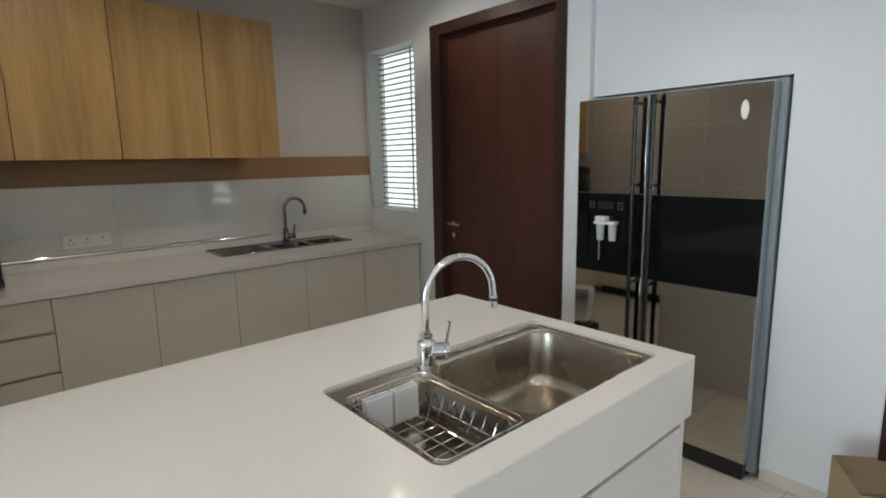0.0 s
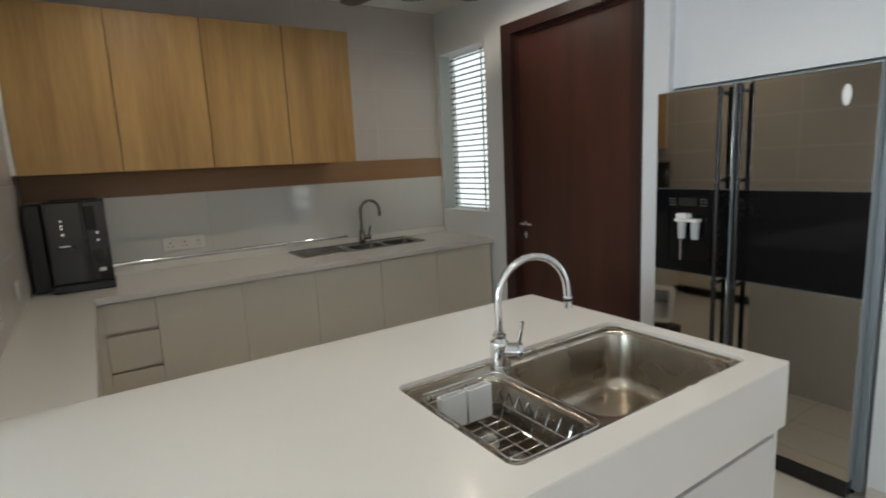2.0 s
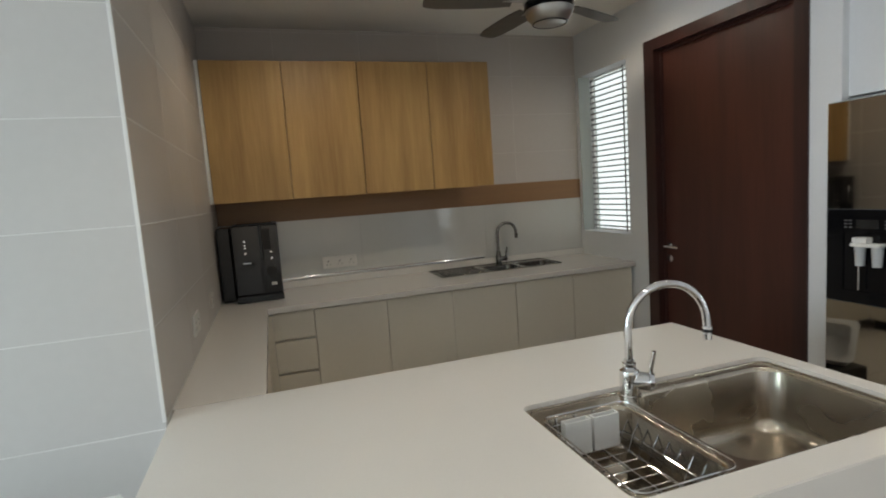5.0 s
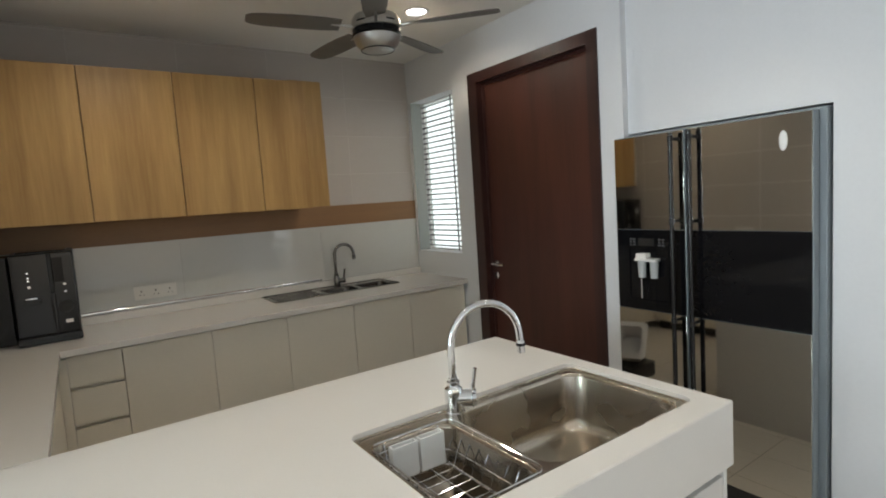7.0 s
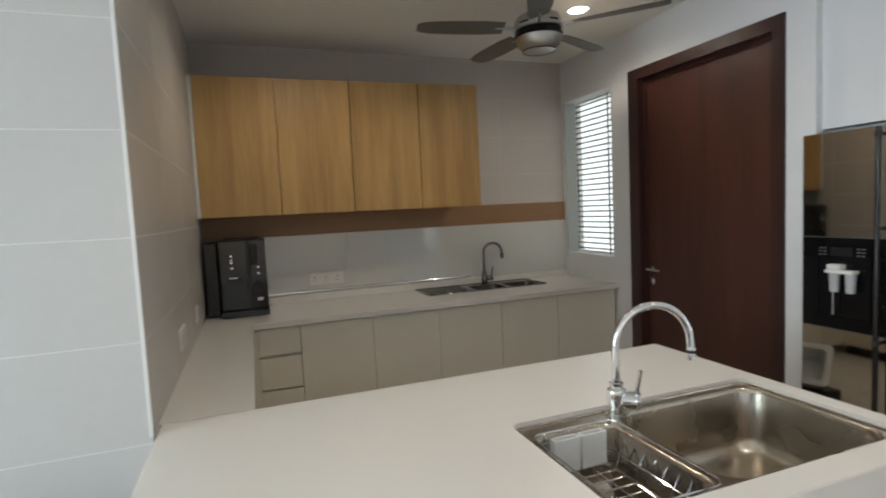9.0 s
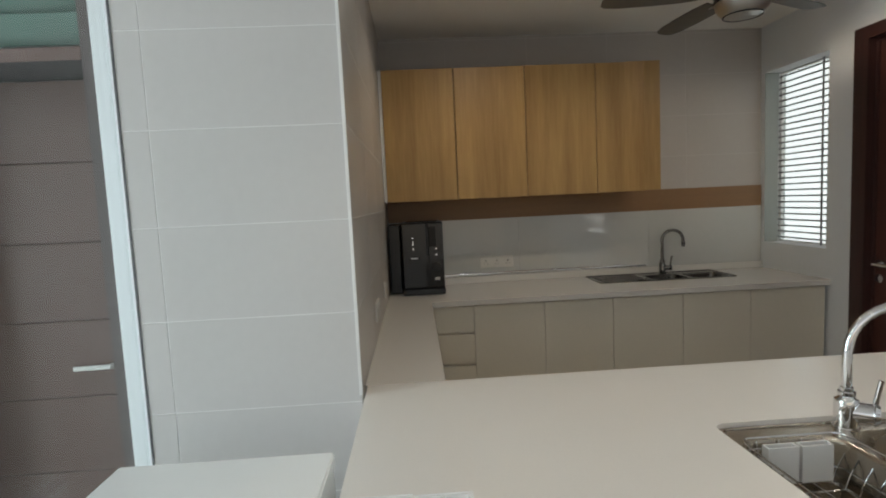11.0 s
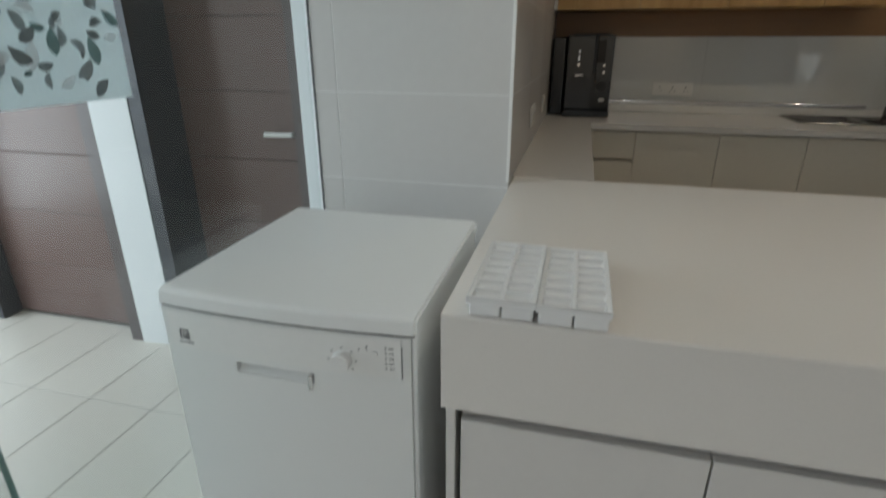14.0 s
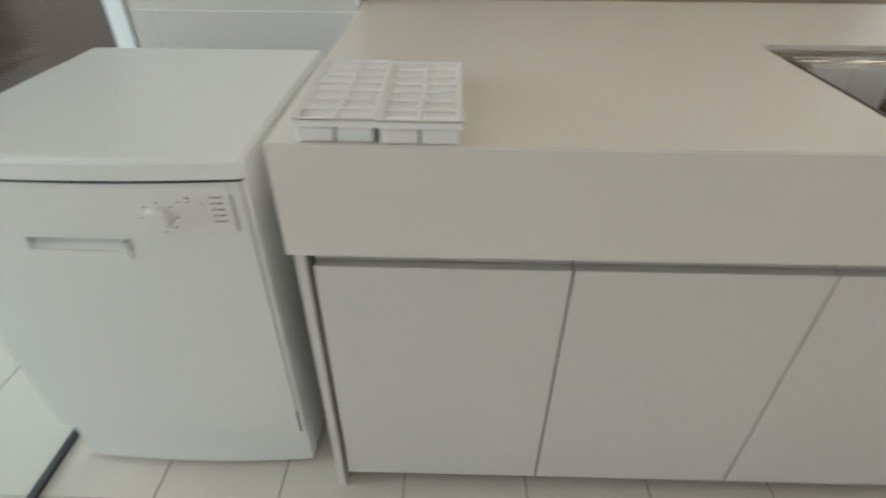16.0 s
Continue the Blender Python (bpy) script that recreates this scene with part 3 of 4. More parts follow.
for a, b in zip(edges, edges[1:]):
    u = thing("side_cabinet", 1.1, (a + b) / 2, 0, "greige laminate base cabinet below the side worktop", "cabinet", "base cabinets along the side wall")
    part("body", box(LX + 0.002, a + 0.001, 0.1, CX - 0.045, b - 0.001, 0.85), GREIGE, u, smooth=False)
    part("door", box(CX - 0.04, a + 0.002, 0.1, CX - 0.022, b - 0.002, 0.846, 0.0015), GREIGE, u)
    part("plinth", box(LX + 0.002, a + 0.001, 0, CX - 0.09, b - 0.001, 0.0995), RUBBER, u, smooth=False)

ug = "wall cabinets along the back wall"
edges = [0.978, 1.462, 1.945, 2.433, 2.772]
UF = 4.02
for a, b in zip(edges, edges[1:]):
    u = thing("wall_cabinet", (a + b) / 2, 4.2, 1.53, "oak-grain wall cabinet with a plain closed door", "cabinet", ug)
    part("body", box(a + 0.001, UF + 0.021, 1.535, b - 0.001, WN - 0.001, 2.405), OAK, u, smooth=False)
    part("door", box(a + 0.0025, UF, 1.53, b - 0.0025, UF + 0.019, 2.408, 0.0015), OAK, u)
solid("filler_strip", box(LX + 0.0015, UF + 0.001, 1.53, 0.977, UF + 0.02, 2.408, 0.001), WHITE_PLASTIC, "narrow white filler strip beside the oak wall cabinets", "filler strip")
trim = thing("oak_strip", 2.4, WN, 1.378, "brown wood strip and upright end board on the tiled back wall", "wall trim")
part("strip", box(LX + 0.002, WN - 0.014, 1.378, WX - 0.002, WN - 0.0005, 1.5345, 0.002), OAK_BAND, trim)
part("end_board", box(2.7735, WN - 0.0135, 1.5347, 3.03, WN - 0.0005, 2.488, 0.002), OAK, trim, "upright oak board")

splash = thing("backsplash", 2.4, WN, 0.953, "glossy pale glass backsplash panels behind the worktop", "backsplash")
for a, b in zip([LX + 0.004, 1.93, 2.93], [1.93, 2.93, WX - 0.002]):
    part("panel", box(a + 0.0003, WN - 0.012, 0.9005, b - 0.0003, WN - 0.0005, 1.377, 0.0004), SPLASH, splash)
rail = thing("chrome_rail", 2.1, 4.318, 0.953, "thin chrome tube rail at the foot of the backsplash", "rail")
part("tube", cyl((1.30, 4.316, 0.966), (2.90, 4.316, 0.966), 0.0115), CHROME, rail)
for x in (1.36, 2.1, 2.84):
    part("bracket", box(x - 0.008, 4.308, 0.9525, x + 0.008, 4.324, 0.958, 0.002), CHROME, rail)


# ---------- sinks and taps ----------
def bar_ring(cx, cy, z, r, label, parent):
    ring = tube([(cx + r * math.cos(a), cy + r * math.sin(a), z) for a in np.linspace(0, 2 * math.pi, 25)[:-1]], 0.003, 6, closed=True)
    d = lathe(cx, cy, [(r * 0.98, z - 0.001), (r * 0.9, z), (r * 0.4, z + 0.002), (r * 0.38, z + 0.007), (r * 0.05, z + 0.008)], 20, ring)
    part("strainer", d, CHROME, parent)


sz = 0.886
sink = thing("island_sink", 2.36, 1.48, 0.68, "brushed steel double-bowl sink set into the island worktop", "sink")
part("small_bowl", basin((SX0 + 0.001, SY0 + 0.001, 2.205, SY1 - 0.001), (SX0 + 0.02, SY0 + 0.016, 2.193, SY1 - 0.072), 0.19, sz, 0.05), STEEL, sink)
part("large_bowl", basin((2.205, SY0 + 0.001, SX1 - 0.001, SY1 - 0.001), (2.222, SY0 + 0.022, SX1 - 0.022, SY1 - 0.04), 0.2, sz, 0.075), STEEL, sink)
bar_ring(2.06, 1.45, sz - 0.194, 0.042, "", sink)
bar_ring(2.5, 1.46, sz - 0.204, 0.042, "", sink)
lip = tube(rounded(SX0 + 0.012, SY0 + 0.008, SX1 - 0.008, SY1 - 0.012, 0.03, sz + 0.001), 0.0035, 8, closed=True)
part("rolled_edge", lip, STEEL, sink)

sink2 = thing("back_sink", 2.9, 4.13, 0.72, "steel sink with a ribbed drainer set in the back worktop", "sink")
c0, d0, c1, d1 = S2
z2 = TOPZ + 0.003
part("bowl", basin((2.80, d0 + 0.001, 3.09, d1 - 0.001), (2.82, d0 + 0.03, 3.075, d1 - 0.095), 0.16, z2, 0.04), STEEL_DARK, sink2)
part("bowl", basin((3.09, d0 + 0.001, c1 - 0.001, d1 - 0.001), (3.105, d0 + 0.03, c1 - 0.025, d1 - 0.095), 0.16, z2, 0.04), STEEL_DARK, sink2)
board = part("drainer", box(c0 + 0.001, d0 + 0.001, z2 - 0.01, 2.799, d1 - 0.001, z2 - 0.0032), STEEL_DARK, sink2)
for k in range(9):
    yy = d0 + 0.05 + k * 0.03
    part("rib", box(c0 + 0.04, yy, z2 - 0.003, 2.77, yy + 0.012, z2 + 0.001, 0.0015), STEEL_DARK, board)
part("rolled_edge", tube(rounded(c0 - 0.002, d0 - 0.002, c1 + 0.002, d1 + 0.002, 0.02, z2), 0.004, 8, closed=True), STEEL_DARK, sink2)


def gooseneck(name, x, y, z, neck, reach, drop, r, lever, label, ang=0.0, metal=CHROME, hub_r=1.6):
    """A mixer tap: turned body, arched spout, aerator and side lever."""
    t = thing(name, x, y, z, label, "tap")
    w = 1.2 if hub_r > 2 else 1.0
    body = lathe(x, y, [(r * 2.3 * w, z), (r * 2.3 * w, z + 0.005), (r * 2.05 * w, z + 0.0065), (r * 2.05 * w, z + 0.07), (r * 1.95 * w, z + 0.076), (r * 1.55 * w, z + 0.079), (r * 1.5, z + 0.086), (r * 1.75, z + 0.088), (r * 1.75, z + 0.097), (r * 1.3, z + 0.099), (r * 1.3, z + 0.108)], 28)
    part("body", body, metal, t)
    R = reach / 2
    ca, sa = math.cos(ang), math.sin(ang)
    pts = [(x, y, z + 0.1 + (neck - 0.1) * k / 5) for k in range(6)]
    for k in range(1, 15):
        a = math.pi * k / 14
        h = R * (1 - math.cos(a))
        pts.append((x + h * ca, y + h * sa, z + neck + R * math.sin(a)))
    pts.append((x + reach * ca * 1.01, y + reach * sa * 1.01, z + neck - drop * 0.55))
    part("spout", tube(pts, r, 14), metal, t)
    ex, ey = x + reach * ca * 1.01, y + reach * sa * 1.01
    ae = cyl((ex, ey, z + neck - drop * 0.28), (ex, ey, z + neck - drop * 0.44), r * 1.25)
    cyl((ex, ey, z + neck - drop * 0.61), (ex, ey, z + neck - drop), r * 1.12, bm=ae)
    part("aerator", ae, metal, t)
    part("aerator_ring", cyl((ex, ey, z + neck - drop * 0.442), (ex, ey, z + neck - drop * 0.608), r * 1.3), BLACK, t, "black rubber ring")
    lx, ly = x + lever[0], y + lever[1]
    side = Vector((lever[0], lever[1], 0)).normalized()
    hub = cyl((x, y, z + 0.045), (lx, ly, z + 0.045), r * hub_r, n=28)
    cyl((lx, ly, z + 0.045), (lx + side.x * 0.003, ly + side.y * 0.003, z + 0.045), r * hub_r * 1.03, r * hub_r * 1.2, n=28, bm=hub)
    cyl((lx + side.x * 0.0035, ly + side.y * 0.0035, z + 0.045), (lx + side.x * 0.014, ly + side.y * 0.014, z + 0.045), r * hub_r * 1.2, r * hub_r * 0.9, n=28, bm=hub)
    part("hub", hub, metal, t)
    part("lever", tube([(lx, ly, z + 0.05), (lx + side.x * 0.006, ly + side.y * 0.006, z + 0.09), (lx + side.x * 0.014, ly + side.y * 0.014, z + 0.135)], r * 0.55, 10), metal, t)
    return t


gooseneck("island_tap", 2.25, 1.685, sz, 0.200, 0.24, 0.056, 0.0114, (0.042, -0.035), "chrome gooseneck mixer tap at the island sink", radians(-12), CHROME, 2.25)
gooseneck("back_tap", 2.995, 4.245, z2, 0.25, 0.150, 0.05, 0.0115, (0.05, -0.02), "chrome gooseneck mixer tap at the back sink", radians(-10), CHROME_DULL)

# wire basket in the small bowl
rack = thing("dish_basket", 2.06, 1.45, 0.70, "chrome wire dish basket hung in the small sink bowl", "dish rack")
ra, rb, rc, rd = 1.938, 1.258, 2.203, 1.650
for z, k in ((0.893, 0.0), (0.868, 0.008)):
    part("rim_wire", tube(rounded(ra + k, rb + k, rc - k, rd - k, 0.03, z), 0.0022, 8, closed=True), CHROME, rack)
part("floor_ring", tube(rounded(ra + 0.03, rb + 0.03, rc - 0.045, rd - 0.03, 0.03, 0.786), 0.0026, 8, closed=True), CHROME, rack)
for z, k in ((0.845, 0.012), (0.818, 0.022)):
    part("side_wire", tube(rounded(ra + k, rb + k, rc - k, rd - k, 0.03, z), 0.0018, 8, closed=True), CHROME, rack)
for k in range(9):
    y = rb + 0.04 + k * (rd - rb - 0.08) / 8
    part("cross_wire", tube([(ra + 0.002, y, 0.885), (ra + 0.02, y, 0.826), (ra + 0.034, y, 0.787), (rc - 0.050, y, 0.787), (rc - 0.036, y, 0.826), (rc - 0.002, y, 0.885)], 0.0018, 6), CHROME, rack)
for k in range(4):
    x = ra + 0.045 + k * (rc - ra - 0.09) / 3
    part("long_wire", tube([(x, rb + 0.002, 0.885), (x, rb + 0.02, 0.826), (x, rb + 0.034, 0.790), (x, rd - 0.034, 0.790), (x, rd - 0.02, 0.826), (x, rd - 0.002, 0.885)], 0.0018, 6), CHROME, rack)
for a, b in ((1.985, 2.063), (2.071, 2.150)):
    hb = slab([a, a + 0.004, b - 0.004, b], [1.655 - 0.052, 1.655 - 0.048, 1.628 - 0.004, 1.628], 0.794, 0.886, lambda i, j: not (i == 1 and j == 1))
    box(a + 0.004, 1.607, 0.794, b - 0.004, 1.624, 0.798, bm=hb)
    solid("cutlery_holder", hb, WHITE_PLASTIC, "small white plastic cutlery holder in the dish basket", "holder", group="holders in the dish basket", smooth=False)

# ---------- refrigerator ----------
fx = 3.77
fridge = thing("refrigerator", 4.15, 1.75, 0, "tall double-door refrigerator with smoked mirror panels and a black band", "refrigerator")
part("cabinet", box(fx + 0.066, 1.258, 0.03, 4.58, 2.168, 1.800, 0.004), FRIDGE_SIDE, fridge)
for nm, a, b in (("left_door", 1.820, 2.214), ("right_door", 1.284, 1.812)):
    d = part("door", box(fx + 0.006, a, 0.088, fx + 0.045 if b > 2 else fx + 0.062, b, 1.787, 0.004), FRIDGE_SIDE, fridge)
    part("mirror_panel", box(fx, a + 0.004, 1.306, fx + 0.0055, b - 0.004, 1.783, 0.001), MIRROR, d, "smoked mirror panel")
    part("mirror_panel", box(fx, a + 0.004, 0.092, fx + 0.0055, b - 0.004, 0.880, 0.001), MIRROR, d, "smoked mirror panel")
    part("black_band", box(fx, a + 0.004, 0.882, fx + 0.0055, b - 0.004, 1.304, 0.001), BLACK_GLOSS, d, "black glass band")
    hy = 1.862 if b > 2 else 1.77
    hd = part("handle", tube([(fx - 0.045, hy, 0.22), (fx - 0.045, hy, 1.775)], 0.011, 12), BLACK, d, "long black bar handle")
    for z in (0.26, 0.86, 1.35, 1.745):
        part("mount", cyl((fx - 0.045, hy, z), (fx, hy, z), 0.008, n=12), BLACK, hd)
        part("collar", cyl((fx - 0.045, hy, z - 0.012), (fx - 0.045, hy, z + 0.012), 0.0135, n=14), DARK_GREY, hd)
    part("trim", box(fx - 0.006, hy + 0.022 if b > 2 else hy - 0.03, 0.095, fx - 0.0005, hy + 0.03 if b > 2 else hy - 0.022, 1.78), BLACK_GLOSS, d)
dsp = part("dispenser", wall_with_holes("x", [1.905, 1.918, 2.132, 2.145], [0.925, 0.938, 1.21, 1.27], fx - 0.007, fx - 0.0005, lambda i, j: not (i == 1 and j == 1)), BLACK_GLOSS, fridge, "black ice and water dispenser", smooth=False)
part("display", box(fx - 0.0085, 1.985, 1.222, fx - 0.0072, 2.075, 1.26), DARK_GREY, dsp, smooth=False)
for z in (1.226, 1.241, 1.256):
    for y in (1.935, 1.955, 2.10, 2.12):
        part("button", box(fx - 0.0085, y - 0.006, z - 0.003, fx - 0.0072, y + 0.006, z + 0.003), GREY_MARK, dsp, smooth=False)
part("spout_block", box(fx - 0.05, 1.955, 1.145, fx - 0.0005, 2.075, 1.160, 0.004), WHITE_PLASTIC, dsp, "white plastic nozzle block")
part("spout_cap", box(fx - 0.045, 2.01, 1.1605, fx - 0.0005, 2.07, 1.185, 0.004), WHITE_PLASTIC, dsp, "white plastic nozzle cap")
for y in (1.975, 2.045):
    part("nozzle", cyl((fx - 0.026, y, 1.06), (fx - 0.026, y, 1.1448), 0.018, 0.022, 16), mat("translucent_nozzle", (0.45, 0.47, 0.48), 0.3), dsp, "pale translucent nozzle")
part("drip_rod", cyl((fx - 0.026, 2.05, 0.95), (fx - 0.026, 2.05, 1.0598), 0.004, n=10), CHROME, dsp)
part("kick_plate", box(fx + 0.012, 1.292, 0.008, fx + 0.0655, 2.165, 0.084, 0.003), BLACK, fridge)
for y in (1.31, 2.15):
    part("foot", cyl((fx + 0.1, y, 0), (fx + 0.1, y, 0.03), 0.02), BLACK, fridge)
ov = lathe(0, 0, [(0.005, 0), (0.014, 0.0), (0.0165, 0.002), (0.014, 0.0045), (0.006, 0.0055)], 28)
for v in ov.verts:
    v.co = Vector((fx - 0.0003 - v.co.z, 1.391 + v.co.x, 1.678 + v.co.y * 2.5))
solid("fridge_magnet", ov, WHITE_PLASTIC, "small white oval magnet stuck on the refrigerator door", "magnet")

# ---------- dishwasher ----------
dx0, dx1, dyf, dyb = 0.325, 0.905, 1.208, 1.832
DCX, DHW = (dx0 + dx1) / 2, (dx1 - dx0) / 2


def bowed(bm, cuts=0):
    """Bows the front of a dishwasher part outwards in plan."""
    for k in range(1, cuts):
        bmesh.ops.bisect_plane(bm, geom=bm.verts[:] + bm.edges[:] + bm.faces[:], plane_co=(dx0 + (dx1 - dx0) * k / cuts, 0, 0), plane_no=(1, 0, 0))
    for v in bm.verts:
        w = min(max((dyf + 0.06 - v.co.y) / 0.03, 0), 1)
        v.co.y += w * (0.005 - 0.015 * (1 - ((v.co.x - DCX) / DHW) ** 2))
    return bm


dw = thing("dishwasher", 0.615, 1.52, 0, "freestanding white dishwasher with a dial and recessed grip", "dishwasher")
part("body", box(dx0 + 0.006, dyf + 0.045, 0.012, dx1 - 0.004, dyb - 0.004, 0.815, 0.003), WHITE_ENAMEL, dw)
lid = bmesh.new()
prof = ((dyb, 0.8155), (dyb, 0.842), (dyb - 0.007, 0.849), (dyf + 0.028, 0.849), (dyf + 0.016, 0.8482), (dyf + 0.009, 0.8455), (dyf + 0.005, 0.841), (dyf + 0.0035, 0.836), (dyf - 0.001, 0.8155))
ends = [[lid.verts.new((x, y, z)) for y, z in prof] for x in (dx0, dx1)]
lid.faces.new(ends[0])
lid.faces.new(ends[1][::-1])
for k in range(len(prof)):
    q = (k + 1) % len(prof)
    lid.faces.new((ends[0][q], ends[0][k], ends[1][k], ends[1][q]))
bmesh.ops.recalc_face_normals(lid, faces=lid.faces)
bmesh.ops.bevel(lid, geom=[e for e in lid.edges if abs(e.verts[0].co.x - e.verts[1].co.x) < 1e-6 and max(v.co.z for v in e.verts) > 0.82], offset=0.006, segments=3, affect="EDGES")
bowed(lid, 14)
part("lid", lid, WHITE_ENAMEL, dw)
# dark strips put into the gaps above and below the door as shade
part("lid_seal", bowed(box(dx0 + 0.005, dyf + 0.006, 0.8078, dx1 - 0.005, dyf + 0.04, 0.8148), 12), RUBBER, dw, smooth=False)
part("kick_seal", bowed(box(dx0 + 0.012, dyf + 0.009, 0.149, dx1 - 0.012, dyf + 0.04, 0.1545), 12), DARK_GREY, dw, smooth=False)
part("lid_strip", box(dx0 - 0.0015, dyf + 0.09, 0.829, dx0 - 0.0002, dyb - 0.012, 0.838), DARK_GREY, dw, smooth=False)
hz0, hz1, hx0, hx1 = 0.676, 0.702, 0.506, 0.687
dr = part("door", bowed(wall_with_holes("y", [dx0 + 0.004, hx0, hx1, dx1 - 0.012], [0.155, hz0, hz1, 0.8075], dyf + 0.004, dyf + 0.044, lambda i, j: not (i == 1 and j == 1)), 12), WHITE_ENAMEL, dw, smooth=False)
grip = box(hx0 + 0.0005, dyf + 0.03, hz0 + 0.0005, hx1 - 0.0005, dyf + 0.043, hz1 - 0.0005)
for v in grip.verts:
    if v.co.z < 0.69 and v.co.y < dyf + 0.035:
        v.co.y = dyf + 0.007
part("grip_recess", bowed(grip, 6), WHITE_ENAMEL, dr, smooth=False)
part("grip_latch", bowed(box(hx1 - 0.014, dyf + 0.001, hz0 - 0.016, hx1 - 0.004, dyf + 0.0295, hz1 - 0.006, 0.002)), CHROME, dr, "shiny latch tab")
part("control_panel", bowed(box(dx0 + 0.018, dyf + 0.0026, 0.716, 0.874, dyf + 0.0038, 0.802, 0.0004), 12), WHITE_PLASTIC, dr)
kn = cyl((0.753, dyf + 0.0022, 0.746), (0.753, dyf - 0.016, 0.746), 0.0205, 0.019, 32)
box(0.751, dyf - 0.0172, 0.748, 0.755, dyf - 0.0155, 0.762, 0.0005, bm=kn)
part("dial", bowed(kn), WHITE_PLASTIC, dr, "white programme dial")
for k in range(8):
    a = 2 * math.pi * k / 8
    part("dial_mark", bowed(box(0.753 + 0.029 * math.cos(a) - 0.0022, dyf + 0.0018, 0.746 + 0.028 * math.sin(a) - 0.001, 0.753 + 0.029 * math.cos(a) + 0.0022, dyf + 0.0025, 0.746 + 0.028 * math.sin(a) + 0.001)), GREY_MARK, dr, smooth=False)
for k in range(5):
    part("print_bar", bowed(box(0.850, dyf + 0.0018, 0.735 + k * 0.0115, 0.860, dyf + 0.0025, 0.7372 + k * 0.0115)), GREY_MARK, dr, smooth=False)
    part("indicator", bowed(box(0.842, dyf + 0.0018, 0.7345 + k * 0.0115, 0.8455, dyf + 0.0025, 0.738 + k * 0.0115)), GREY_MARK, dr, smooth=False)
part("print_bar", bowed(box(0.803, dyf + 0.0018, 0.780, 0.807, dyf + 0.0025, 0.784)), GREY_MARK, dr, smooth=False)
part("button", bowed(cyl((0.822, dyf + 0.0016, 0.768), (0.822, dyf - 0.001, 0.768), 0.006, n=14)), WHITE_PLASTIC, dr)
lg = wall_with_holes("y", [0.370, 0.3735, 0.3905, 0.394], [0.737, 0.7405, 0.7555, 0.759], dyf + 0.0012, dyf + 0.0024, lambda i, j: not (i == 1 and j == 1))
box(0.3785, dyf + 0.0012, 0.7445, 0.3825, dyf + 0.0024, 0.7515, bm=lg)
box(0.385, dyf + 0.0012, 0.7405, 0.388, dyf + 0.0024, 0.7485, bm=lg)
part("emblem", bowed(lg), GREY_MARK, dr, "small grey square emblem", smooth=False)
part("print_bar", bowed(box(0.366, dyf + 0.0012, 0.7275, 0.403, dyf + 0.0024, 0.7295)), GREY_MARK, dr, smooth=False)
part("panel_edge", bowed(box(0.875, dyf + 0.0018, 0.716, 0.8765, dyf + 0.0025, 0.786)), GREY_MARK, dr, smooth=False)
for bx_ in (0.79, 0.806):
    part("indicator", bowed(cyl((bx_, dyf + 0.0016, 0.775), (bx_, dyf + 0.0006, 0.775), 0.0016, n=10)), GREY_MARK, dr)
part("kick_plate", bowed(box(dx0 + 0.010, dyf + 0.024, 0.013, dx1 - 0.006, dyf + 0.0445, 0.1485, 0.003), 12), WHITE_ENAMEL, dw)
part("side_notch", bowed(box(dx1 - 0.0128, dyf + 0.0035, 0.156, dx1 - 0.0108, dyf + 0.02, 0.225)), RUBBER, dw, smooth=False)
part("side_trim", bowed(box(dx1 - 0.0115, dyf + 0.0055, 0.150, dx1 - 0.001, dyf + 0.0445, 0.8135, 0.005, 3)), WHITE_ENAMEL, dw)
for x in (dx0 + 0.05, dx1 - 0.05):
    for y in (dyf + 0.1, dyb - 0.06):
        part("foot", cyl((x, y, 0), (x, y, 0.0125), 0.018), BLACK, dw)


